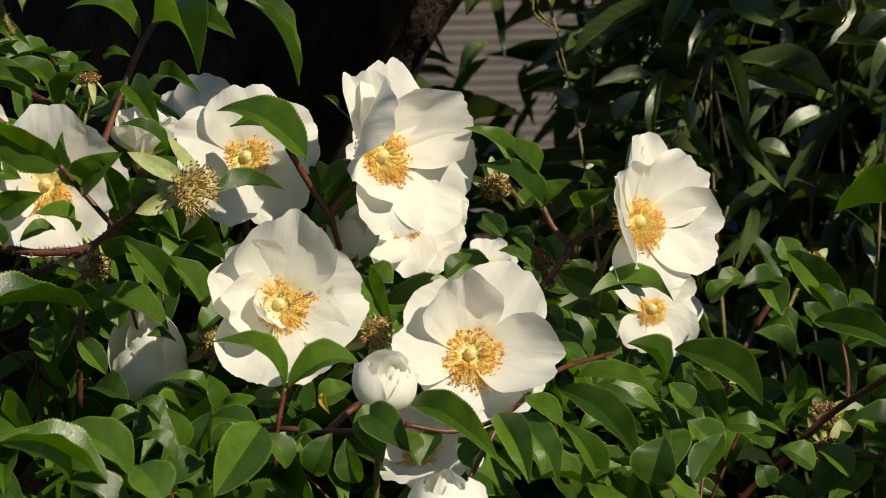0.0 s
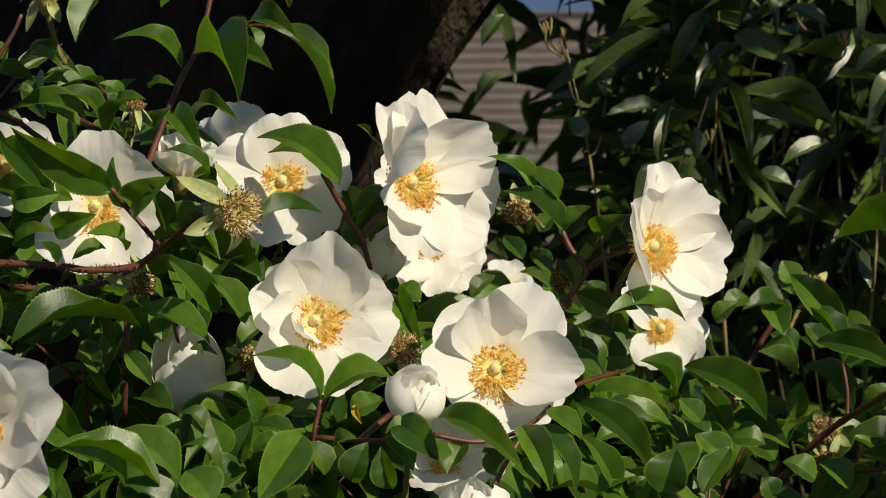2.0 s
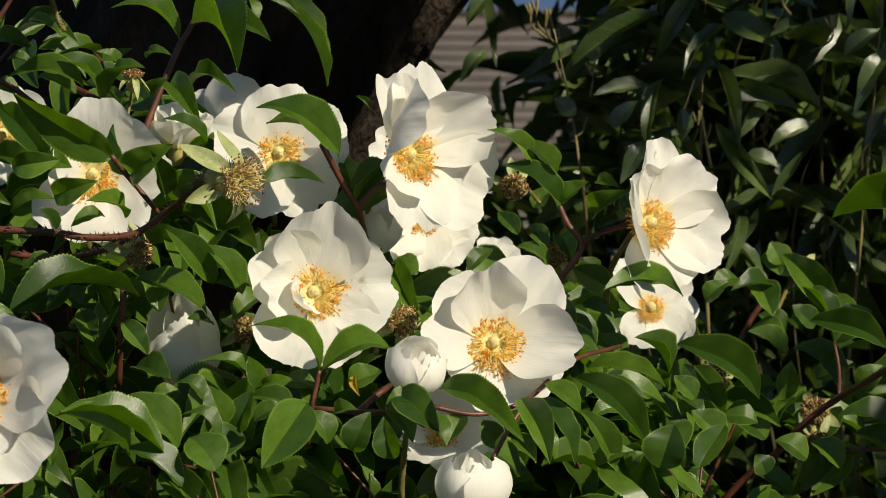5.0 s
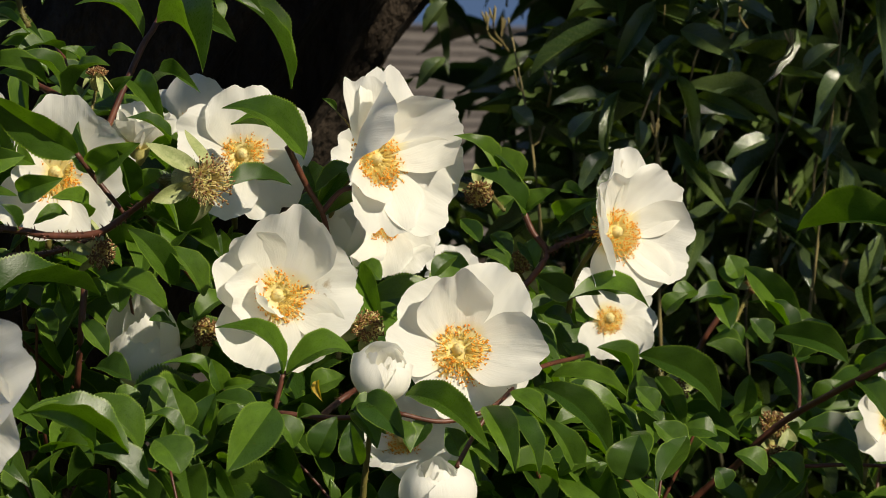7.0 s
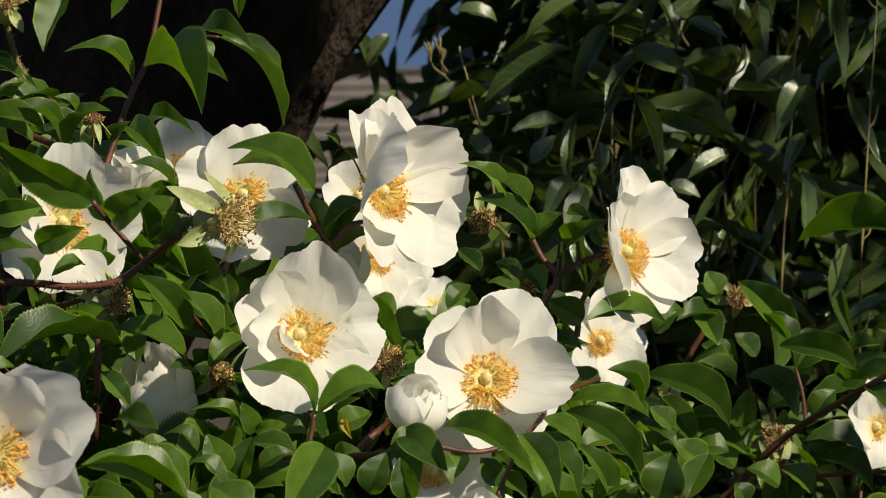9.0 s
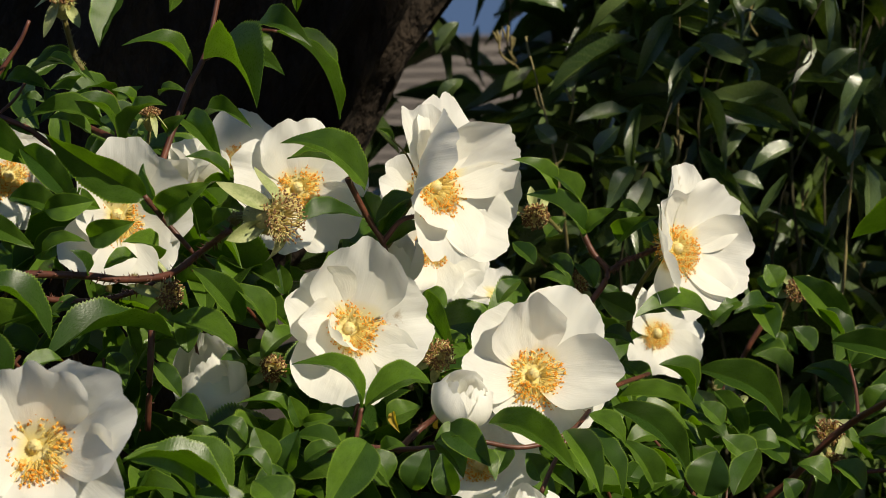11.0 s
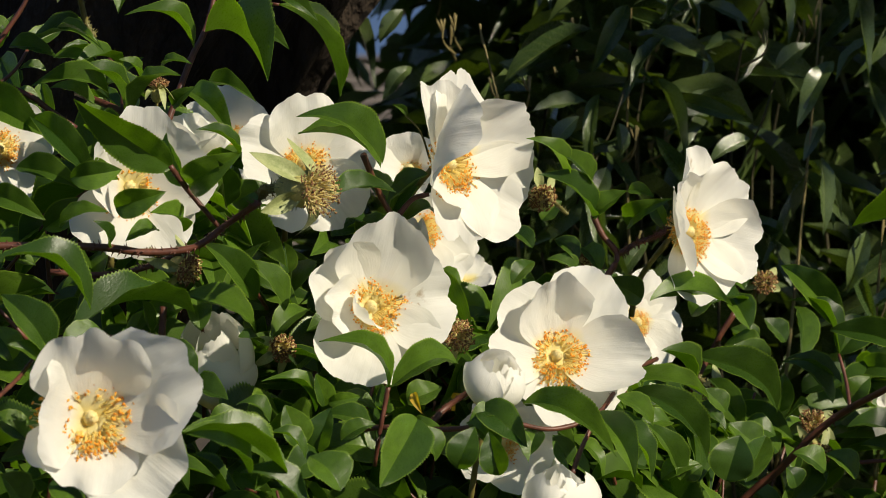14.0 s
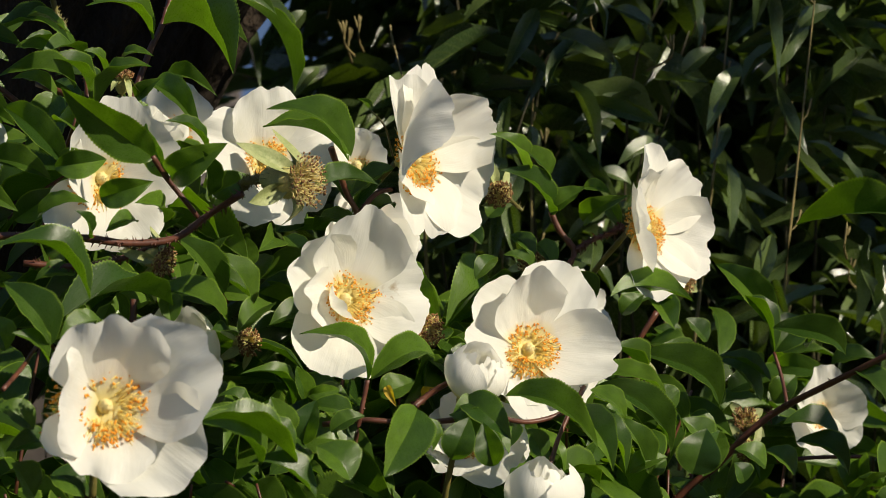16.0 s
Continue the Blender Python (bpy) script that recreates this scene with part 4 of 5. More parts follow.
leaf(branch, (-0.2050, 0.0, 1.2359), (-0.2231, 0.0, 1.2326), 0.0099, 0, 0.17, 0.45)
leaf(branch, (-0.1598, 0.0200, 1.2337), (-0.1772, 0.0100, 1.2399), 0.0111, 0, 0.17, 0.45)
leaf(branch, (-0.1872, 0.0, 1.2276), (-0.1833, 0.0100, 1.2113), 0.0074, 0, 0.05, 0.45)
leaf(branch, (-0.1605, 0.0200, 1.2127), (-0.1631, 0.0300, 1.2333), 0.0114, 0, 0.05, 0.45)
leaf(branch, (-0.1272, 0.0400, 1.2078), (-0.1086, 0.0600, 1.2195), 0.0127, 0, 0.17, 0.45)
leaf(branch, (-0.1327, 0.0100, 1.2072), (-0.1438, 0.0, 1.2108), 0.0099, 20, 0.05, 0.45)
leaf(branch, (-0.1953, 0.0, 1.2149), (-0.1881, 0.0, 1.1992), 0.0110, 0, 0.05, 0.45)
leaf(branch, (-0.1749, 0.0, 1.2091), (-0.1624, 0.0, 1.1932), 0.0112, 0, 0.05, 0.45)
leaf(branch, (-0.1678, 0.0, 1.1882), (-0.1488, -0.0200, 1.1840), 0.0147, 0, 0.05, 0.45)

branch = thing("rose_branch", (-0.0781, -0.0300, 1.1896), "red rose twig with a spray of glossy leaves", "branch", "branches of the rose bush")
stem(branch, [(-0.0781, -0.0300, 1.1896), (-0.0796, -0.0300, 1.1815), (-0.0814, -0.0300, 1.1726), (-0.0838, -0.0240, 1.1540)], 0.0012, 0.0010, prickles=2)
stem(branch, [(-0.0624, -0.0200, 1.1685), (-0.0516, -0.0100, 1.1776), (-0.0411, -0.0100, 1.1850), (-0.0323, -0.0200, 1.1907)], 0.0016, 0.0013, prickles=90)
stem(branch, [(-0.0960, -0.0180, 1.1690), (-0.0800, -0.0280, 1.1716), (-0.0624, -0.0300, 1.1705), (-0.0446, -0.0300, 1.1709), (-0.0242, -0.0300, 1.1734)], 0.0013, 0.0013, prickles=4)
leaf(branch, (-0.0784, -0.0300, 1.1891), (-0.1089, -0.0350, 1.2107), 0.0109, 10, 0.30, 0.45)
leaf(branch, (-0.0766, -0.0300, 1.1898), (-0.0456, -0.0200, 1.1988), 0.0140, 0, 0.30, 0.45)
leaf(branch, (-0.1102, -0.0200, 1.1782), (-0.1346, -0.0300, 1.1926), 0.0110, 10, 0.30, 0.45)
leaf(branch, (-0.1063, -0.0300, 1.1815), (-0.1106, -0.0350, 1.1963), 0.0096, 0, 0.05, 0.45)
leaf(branch, (-0.1052, -0.0300, 1.1830), (-0.0904, -0.0300, 1.1856), 0.0072, 40, 0.17, 0.45)
leaf(branch, (-0.0871, -0.0500, 1.1731), (-0.1079, -0.0500, 1.1793), 0.0100, 0, 0.17, 0.45)
leaf(branch, (-0.1175, -0.0800, 1.1631), (-0.1353, -0.0800, 1.1730), 0.0116, 20, 0.30, 0.45)
leaf(branch, (-0.1188, -0.0600, 1.1661), (-0.1254, -0.0600, 1.1847), 0.0141, 0, 0.05, 0.45)
leaf(branch, (-0.1114, -0.0600, 1.1639), (-0.1056, -0.0600, 1.1831), 0.0141, -20, 0.05, 0.45)
leaf(branch, (-0.0739, -0.1300, 1.1839), (-0.0909, -0.1500, 1.1579), 0.0197, -20, 0.05, 0.45)
leaf(branch, (-0.0656, -0.1200, 1.1656), (-0.0747, -0.1200, 1.1799), 0.0125, 20, 0.17, 0.45)
leaf(branch, (-0.0553, -0.1100, 1.1611), (-0.0479, -0.1100, 1.1789), 0.0141, 0, 0.17, 0.45)
leaf(branch, (-0.0375, -0.1100, 1.1582), (-0.0422, -0.1100, 1.1768), 0.0123, -30, 0.17, 0.45)
leaf(branch, (-0.0981, 0.0, 1.1808), (-0.0813, 0.0, 1.1777), 0.0109, 0, 0.17, 0.45)
leaf(branch, (-0.0670, 0.0, 1.1798), (-0.0512, 0.0, 1.1872), 0.0148, 0, 0.05, 0.45)
leaf(branch, (-0.0702, -0.0500, 1.1691), (-0.0577, -0.0600, 1.1746), 0.0095, 0, 0.17, 0.45)
leaf(branch, (-0.1308, -0.0300, 1.1742), (-0.1458, -0.0300, 1.1823), 0.0131, 20, 0.30, 0.45)
leaf(branch, (-0.1439, -0.0200, 1.1775), (-0.1580, -0.0200, 1.1715), 0.0108, 0, 0.17, 0.45)
leaf(branch, (-0.1022, -0.0800, 1.1705), (-0.0873, -0.0800, 1.1774), 0.0093, 0, 0.17, 0.45)
withered_leaf(branch, (-0.0642, 0.0, 1.1846), (-0.0612, -0.0080, 1.1758), 0.0042, 30)
withered_leaf(branch, (-0.0432, 0.0200, 1.1748), (-0.0385, 0.0100, 1.1828), 0.0063, 10)

branch = thing("rose_branch", (-0.2439, -0.1700, 1.1959), "rose branch with large leaves before the bush", "branch", "branches of the rose bush")
stem(branch, [(-0.2439, -0.1700, 1.1959), (-0.2354, -0.1500, 1.2034), (-0.2305, -0.1400, 1.2095), (-0.2204, -0.1200, 1.2221)], 0.0010, 0.0008, prickles=10)
leaf(branch, (-0.1333, -0.1000, 1.1609), (-0.1619, -0.1000, 1.1815), 0.0178, 10, 0.17, 0.45)
leaf(branch, (-0.1290, -0.1700, 1.1664), (-0.1735, -0.1800, 1.1818), 0.0160, 30, 0.17, 0.45)
leaf(branch, (-0.2073, -0.1200, 1.2289), (-0.2480, -0.1300, 1.2496), 0.0183, 10, 0.30, 0.45)
leaf(branch, (-0.2234, -0.1400, 1.2117), (-0.2428, -0.1400, 1.2364), 0.0159, 0, 0.17, 0.45)
leaf(branch, (-0.2249, -0.1400, 1.2049), (-0.2399, -0.1500, 1.2167), 0.0118, 0, 0.17, 0.45)
leaf(branch, (-0.2022, -0.1200, 1.2197), (-0.2199, -0.1300, 1.2134), 0.0099, 10, 0.17, 0.45)
leaf(branch, (-0.1438, -0.1700, 1.1651), (-0.1717, -0.1800, 1.1839), 0.0147, 20, 0.17, 0.45)
leaf(branch, (-0.1214, -0.1700, 1.1526), (-0.1483, -0.1700, 1.1663), 0.0169, 20, 0.17, 0.45)
leaf(branch, (-0.1079, -0.1700, 1.1591), (-0.1200, -0.1600, 1.1718), 0.0191, 10, 0.17, 0.45)
leaf(branch, (-0.2315, -0.1600, 1.1796), (-0.2468, -0.1600, 1.1886), 0.0126, 0, 0.17, 0.45)
leaf(branch, (-0.2243, -0.1500, 1.1721), (-0.2424, -0.1600, 1.1709), 0.0106, 0, 0.17, 0.45)
leaf(branch, (-0.2319, -0.1700, 1.1541), (-0.2411, -0.1800, 1.1683), 0.0167, 0, 0.05, 0.45)
leaf(branch, (-0.2237, -0.1400, 1.1599), (-0.2102, -0.1400, 1.1507), 0.0151, 0, 0.17, 0.45)
leaf(branch, (-0.2399, -0.1000, 1.2073), (-0.2491, -0.1000, 1.2213), 0.0133, 0, 0.17, 0.45)
leaf(branch, (-0.1093, -0.0600, 1.1626), (-0.1271, -0.0700, 1.1516), 0.0154, -10, 0.17, 0.45)

branch = thing("rose_branch", (0.0298, 0.0800, 1.2640), "rose branch with leaves between the upper flowers", "branch", "branches of the rose bush")
stem(branch, [(0.0298, 0.0800, 1.2640), (0.0345, 0.0800, 1.2542), (0.0417, 0.0800, 1.2443), (0.0359, 0.0800, 1.2335), (0.0288, 0.0800, 1.2254)], 0.0016, 0.0016, prickles=10)
stem(branch, [(0.0417, 0.0800, 1.2443), (0.0501, 0.0800, 1.2496), (0.0632, 0.0850, 1.2541), (0.0679, 0.0900, 1.2572)], 0.0014, 0.0012, prickles=110, hair=0.0026)
leaf(branch, (0.0161, 0.0750, 1.2815), (-0.0053, 0.0600, 1.3007), 0.0115, 0, 0.17, 0.45)
leaf(branch, (0.0274, 0.0800, 1.2773), (0.0112, 0.0700, 1.2953), 0.0110, 0, 0.17, 0.45)
leaf(branch, (0.0297, 0.0800, 1.2618), (0.0013, 0.0650, 1.2836), 0.0150, 0, 0.17, 0.45)
leaf(branch, (0.0297, 0.0800, 1.2623), (0.0447, 0.0700, 1.2758), 0.0130, 0, 0.05, 0.45)
leaf(branch, (0.0486, 0.0900, 1.2755), (0.0599, 0.0800, 1.2725), 0.0073, 20, 0.17, 0.45)
leaf(branch, (0.0487, 0.0900, 1.2585), (0.0666, 0.0700, 1.2719), 0.0104, 40, 0.30, 0.45)
leaf(branch, (0.0671, 0.0900, 1.2572), (0.0623, 0.1000, 1.2705), 0.0079, -30, 0.05, 0.45)
leaf(branch, (0.0525, 0.0500, 1.2234), (0.0909, 0.0400, 1.2216), 0.0130, -105, 0.30, 0.45)
leaf(branch, (0.0546, 0.0850, 1.2227), (0.0367, 0.0800, 1.2329), 0.0142, -30, 0.05, 0.45)
leaf(branch, (0.0256, 0.0900, 1.2345), (0.0082, 0.0900, 1.2422), 0.0090, 0, 0.17, 0.45)
leaf(branch, (0.0238, 0.0900, 1.2412), (0.0136, 0.1000, 1.2518), 0.0099, 0, 0.17, 0.45)
leaf(branch, (0.0361, 0.1000, 1.2355), (0.0294, 0.1200, 1.2462), 0.0118, 0, 0.17, 0.45)
leaf(branch, (-0.0133, 0.0500, 1.2318), (-0.0017, 0.0600, 1.2422), 0.0097, 0, 0.17, 0.45)
leaf(branch, (0.0079, 0.1400, 1.2463), (-0.0028, 0.1500, 1.2578), 0.0097, 0, 0.05, 0.45)
leaf(branch, (0.0152, 0.1600, 1.2600), (0.0256, 0.1600, 1.2699), 0.0110, 0, 0.05, 0.45)
leaf(branch, (0.0507, 0.1400, 1.2335), (0.0389, 0.1400, 1.2224), 0.0121, 0, 0.05, 0.45)
leaf(branch, (0.0413, 0.1200, 1.2119), (0.0568, 0.1200, 1.2057), 0.0107, 0, 0.17, 0.45)
leaf(branch, (-0.0382, 0.0500, 1.2301), (-0.0508, 0.0600, 1.2354), 0.0116, 0, 0.17, 0.45)
leaf(branch, (-0.0356, 0.0200, 1.2089), (-0.0500, 0.0600, 1.2327), 0.0141, -20, 0.17, 0.45)

branch = thing("rose_branch", (-0.0245, -0.0400, 1.1743), "rose branch with drooping leaves under the open flowers", "branch", "branches of the rose bush")
stem(branch, [(-0.0245, -0.0400, 1.1743), (-0.0038, -0.0300, 1.1702), (0.0175, -0.0200, 1.1763), (0.0367, 0.0200, 1.1908), (0.0611, 0.0800, 1.1940)], 0.0012, 0.0011, prickles=20)
stem(branch, [(0.0027, -0.0400, 1.1506), (0.0087, -0.0300, 1.1621), (0.0175, -0.0200, 1.1763)], 0.0012, 0.0010, prickles=4)
leaf(branch, (-0.0209, -0.0550, 1.1835), (0.0180, -0.0700, 1.1617), 0.0147, 10, 0.30, 0.45)
leaf(branch, (0.0148, -0.0300, 1.1778), (0.0292, -0.0500, 1.1493), 0.0144, 0, 0.17, 0.45)
leaf(branch, (0.0195, -0.0200, 1.1757), (0.0400, -0.0300, 1.1468), 0.0132, -20, 0.17, 0.45)
leaf(branch, (0.0259, -0.0200, 1.1838), (0.0423, -0.0200, 1.1699), 0.0108, 0, 0.17, 0.45)
leaf(branch, (0.0391, 0.0200, 1.1833), (0.0749, 0.0200, 1.1498), 0.0156, 10, 0.30, 0.45)
leaf(branch, (0.0453, 0.0600, 1.1844), (0.0833, 0.0600, 1.1756), 0.0115, 0, 0.17, 0.45)
leaf(branch, (0.0683, 0.1100, 1.1961), (0.0857, 0.1200, 1.1770), 0.0119, -20, 0.17, 0.72)
leaf(branch, (0.0906, 0.1400, 1.1909), (0.1332, 0.1400, 1.1624), 0.0179, 10, 0.30, 0.45)
leaf(branch, (0.1001, 0.1500, 1.1789), (0.1144, 0.1400, 1.1503), 0.0122, 0, 0.17, 0.45)
leaf(branch, (0.0796, 0.0, 1.1428), (0.0862, 0.0, 1.1641), 0.0212, 0, 0.05, 0.45)
leaf(branch, (0.0589, 0.0, 1.1435), (0.0410, 0.0, 1.1702), 0.0129, 0, 0.17, 0.45)
leaf(branch, (0.0495, 0.0, 1.1438), (0.0680, 0.0, 1.1508), 0.0113, 0, 0.17, 0.45)
leaf(branch, (0.0040, -0.0200, 1.1536), (-0.0034, -0.0200, 1.1667), 0.0122, 0, 0.05, 0.45)
leaf(branch, (-0.0271, -0.0400, 1.1718), (-0.0179, -0.0500, 1.1573), 0.0106, -30, 0.05, 0.45)
leaf(branch, (-0.0115, -0.0300, 1.1704), (-0.0174, -0.0400, 1.1588), 0.0096, 0, 0.05, 0.45)
leaf(branch, (0.0639, 0.0600, 1.1653), (0.0465, 0.0500, 1.1613), 0.0129, 0, 0.17, 0.45)
leaf(branch, (0.0989, 0.1000, 1.1663), (0.0880, 0.1000, 1.1779), 0.0121, 0, 0.05, 0.45)
leaf(branch, (0.0648, 0.1200, 1.1856), (0.0509, 0.1200, 1.1974), 0.0107, 0, 0.05, 0.45)
leaf(branch, (0.1127, 0.0800, 1.1481), (0.0964, 0.0800, 1.1625), 0.0158, 0, 0.05, 0.45)
leaf(branch, (-0.0409, -0.0550, 1.1821), (-0.0204, -0.0650, 1.1654), 0.0162, 15, 0.17, 0.45)
leaf(branch, (-0.0450, -0.0500, 1.1753), (-0.0327, -0.0600, 1.1598), 0.0131, -10, 0.17, 0.45)
leaf(branch, (-0.0325, -0.0550, 1.1804), (-0.0452, -0.0600, 1.1767), 0.0089, 0, 0.17, 0.45)

branch = thing("rose_branch", (0.1300, 0.1850, 1.1180), "thick red-brown rose cane with leaves at the bush's edge", "branch", "branches of the rose bush")
stem(branch, [(0.1160, 0.1920, 1.1020), (0.1300, 0.1850, 1.1180), (0.1428, 0.1800, 1.1290), (0.1580, 0.1720, 1.1470), (0.1727, 0.1640, 1.1600), (0.1870, 0.1450, 1.1715), (0.2000, 0.1250, 1.1820), (0.2280, 0.1000, 1.2010)], 0.0022, 0.0016, prickles=26, hair=0.0030)
stem(branch, [(0.1755, 0.1600, 1.1625), (0.1762, 0.1720, 1.1760), (0.1743, 0.1800, 1.1890)], 0.0011, 0.0009, prickles=4)
stem(branch, [(0.1826, 0.2000, 1.1297), (0.2038, 0.2000, 1.1311), (0.2261, 0.1900, 1.1323)], 0.0012, 0.0010, prickles=4)
stem(branch, [(0.1448, 0.3100, 1.2051), (0.1365, 0.3100, 1.1925), (0.1297, 0.3100, 1.1798), (0.1145, 0.2800, 1.1633)], 0.0018, 0.0014, prickles=10)
leaf(branch, (0.1765, 0.1830, 1.2030), (0.1474, 0.2000, 1.2350), 0.0170, -20, 0.17, 0.45)
leaf(branch, (0.1743, 0.1800, 1.1895), (0.1475, 0.1889, 1.2167), 0.0140, 20, 0.30, 0.45)
leaf(branch, (0.1743, 0.1800, 1.1890), (0.1945, 0.1900, 1.2060), 0.0205, 0, 0.17, 0.45)
leaf(branch, (0.1580, 0.1300, 1.2045), (0.1975, 0.1310, 1.1900), 0.0140, 20, 0.30, 0.45)
leaf(branch, (0.2000, 0.1250, 1.1830), (0.2200, 0.1150, 1.1560), 0.0155, 0, 0.17, 0.45)
leaf(branch, (0.2076, 0.1700, 1.1452), (0.1757, 0.1700, 1.1515), 0.0184, 10, 0.17, 0.45)
leaf(branch, (0.1838, 0.1700, 1.1424), (0.2097, 0.1600, 1.1249), 0.0140, 0, 0.30, 0.45)
leaf(branch, (0.1851, 0.2200, 1.1712), (0.1545, 0.2300, 1.1818), 0.0100, 10, 0.17, 0.45)
leaf(branch, (0.1511, 0.2200, 1.1558), (0.1541, 0.2200, 1.1764), 0.0122, 0, 0.05, 0.45)
leaf(branch, (0.1379, 0.1600, 1.1401), (0.1192, 0.1600, 1.1562), 0.0167, 0, 0.05, 0.45)
leaf(branch, (0.2222, 0.1000, 1.2616), (0.1678, 0.1240, 1.2570), 0.0198, -22, 0.17, 0.72)
leaf(branch, (0.2092, 0.1000, 1.2866), (0.2337, 0.1000, 1.2438), 0.0179, 10, 0.17, 0.45)
leaf(branch, (0.1393, 0.3000, 1.2153), (0.1476, 0.2800, 1.1964), 0.0174, 0, 0.05, 0.45)
leaf(branch, (0.1545, 0.3300, 1.2233), (0.1483, 0.3300, 1.2364), 0.0154, 0, 0.05, 0.45)
leaf(branch, (0.1469, 0.3000, 1.2119), (0.1236, 0.2800, 1.2103), 0.0134, 0, 0.17, 0.45)
leaf(branch, (0.1531, 0.2600, 1.1761), (0.1318, 0.2500, 1.1899), 0.0154, 0, 0.17, 0.45)
leaf(branch, (0.1558, 0.3000, 1.1861), (0.1401, 0.3000, 1.1961), 0.0135, 0, 0.17, 0.45)
leaf(branch, (0.1580, 0.1400, 1.1322), (0.1408, 0.1400, 1.1414), 0.0150, 0, 0.17, 0.45)
leaf(branch, (0.1700, 0.2500, 1.1639), (0.1920, 0.2500, 1.1725), 0.0147, 0, 0.05, 0.45)
leaf(branch, (0.2124, 0.2400, 1.1880), (0.2274, 0.2200, 1.1979), 0.0175, 0, 0.17, 0.45)
leaf(branch, (0.1771, 0.1500, 1.1276), (0.1598, 0.1500, 1.1398), 0.0154, 0, 0.17, 0.45)
leaf(branch, (0.1719, 0.3000, 1.1888), (0.1594, 0.3000, 1.2019), 0.0138, 0, 0.05, 0.45)
leaf(branch, (0.1151, 0.1400, 1.1538), (0.1324, 0.1400, 1.1503), 0.0164, 0, 0.17, 0.45)
leaf(branch, (0.1147, 0.1700, 1.1605), (0.1457, 0.1600, 1.1463), 0.0149, 10, 0.17, 0.45)
leaf(branch, (0.0908, 0.1400, 1.1655), (0.1052, 0.1300, 1.1544), 0.0109, 0, 0.17, 0.45)
leaf(branch, (0.1828, 0.2300, 1.1595), (0.1559, 0.2400, 1.1811), 0.0143, 10, 0.17, 0.45)
leaf(branch, (0.1347, 0.2900, 1.1873), (0.1560, 0.2800, 1.1785), 0.0153, 0, 0.30, 0.45)
leaf(branch, (0.1478, 0.3400, 1.2296), (0.1543, 0.3300, 1.2168), 0.0158, 0, 0.05, 0.45)
leaf(branch, (0.1089, 0.2500, 1.2060), (0.1216, 0.2500, 1.2174), 0.0124, 0, 0.17, 0.45)
leaf(branch, (0.1269, 0.2800, 1.2181), (0.1129, 0.2700, 1.2096), 0.0132, 0, 0.17, 0.45)
leaf(branch, (0.2092, 0.1900, 1.1816), (0.2313, 0.1800, 1.1852), 0.0126, 0, 0.17, 0.45)
leaf(branch, (0.1931, 0.2400, 1.1578), (0.2059, 0.2400, 1.1728), 0.0150, 0, 0.17, 0.45)
leaf(branch, (0.0989, 0.0500, 1.1365), (0.1130, 0.0700, 1.1573), 0.0144, 0, 0.05, 0.45)
leaf(branch, (0.1346, 0.1000, 1.1286), (0.1292, 0.1000, 1.1386), 0.0131, 0, 0.17, 0.45)
leaf(branch, (0.0646, 0.0200, 1.1409), (0.0727, 0.0200, 1.1478), 0.0101, 0, 0.17, 0.45)
branch = thing("rose_branch", (-0.0520, 0.0620, 1.2950), "thin young rose shoot with one folded leaf", "branch", "branches of the rose bush")
stem(branch, [(-0.0500, 0.0700, 1.2900), (-0.0560, 0.0580, 1.3040), (-0.0630, 0.0575, 1.3115)], 0.0006, 0.0004, GREEN_STEM, sides=5)
leaf(branch, (-0.0625, 0.0575, 1.3110), (-0.0695, 0.0560, 1.3168), 0.0026, 0, 0.05, 0.72)
white_rose("open white rose with a full ring of orange stamens", (0.0008, 0.0, 1.2007), (0.1597, -0.9265, 0.3408),
           [(104, 0.0440, 0.0370, 16, 74, 0.24, 0.0), (56, 0.0450, 0.0400, 6, 12, 0.14, 0.0), (-12, 0.0430, 0.0370, 10, 30, 0.34, 0.0), (-62, 0.0340, 0.0500, 6, -4, 0.12, -0.06), (-122, 0.0270, 0.0360, 6, 0, 0.10, 0.0), (156, 0.0370, 0.0480, 16, 14, 0.20, 0.0)], (-0.0048, 0.0424, 1.1538), stamens=1.18, ruffle=0.04)
white_rose("wide open white rose with curled petals and orange stamens", (-0.0844, 0.0, 1.2241), (0.2639, -0.9607, 0.0863),
           [(86, 0.0445, 0.0450, 15, 30, 0.28, -0.02), (4, 0.0385, 0.0450, 8, 22, 0.24, 0.0), (-60, 0.0360, 0.0420, 6, 8, 0.17), (-118, 0.0390, 0.0400, 12, 8, 0.20), (142, 0.0360, 0.0400, 12, 24, 0.20, -0.10), (202, 0.0270, 0.0200, 18, 112, 0.34), (186, 0.0330, 0.0310, 22, 40, 0.22, 0.0)], (-0.0937, 0.0436, 1.1860), marked=(1, STAINED_PETAL), stamens=1.12)
white_rose("tall white rose turned to the sun, stamens half hidden", (-0.0434, 0.0550, 1.2882), (0.6582, -0.7391, 0.1435),
           [(86, 0.0445, 0.0360, 12, 8, 0.16, 0.0), (32, 0.0480, 0.0400, 12, 54, 0.26, 0.04), (-32, 0.0475, 0.0480, 4, 14, 0.22, 0.12), (-88, 0.0375, 0.0420, 8, 10, 0.20, 0.06), (152, 0.0540, 0.0480, 14, 112, 0.08, 0.0), (116, 0.0440, 0.0260, 10, 10, 0.16, 0.0), (-134, 0.0270, 0.0320, 14, 24, 0.20, 0.0)], (-0.0665, 0.0909, 1.2481), stamens=1.18)
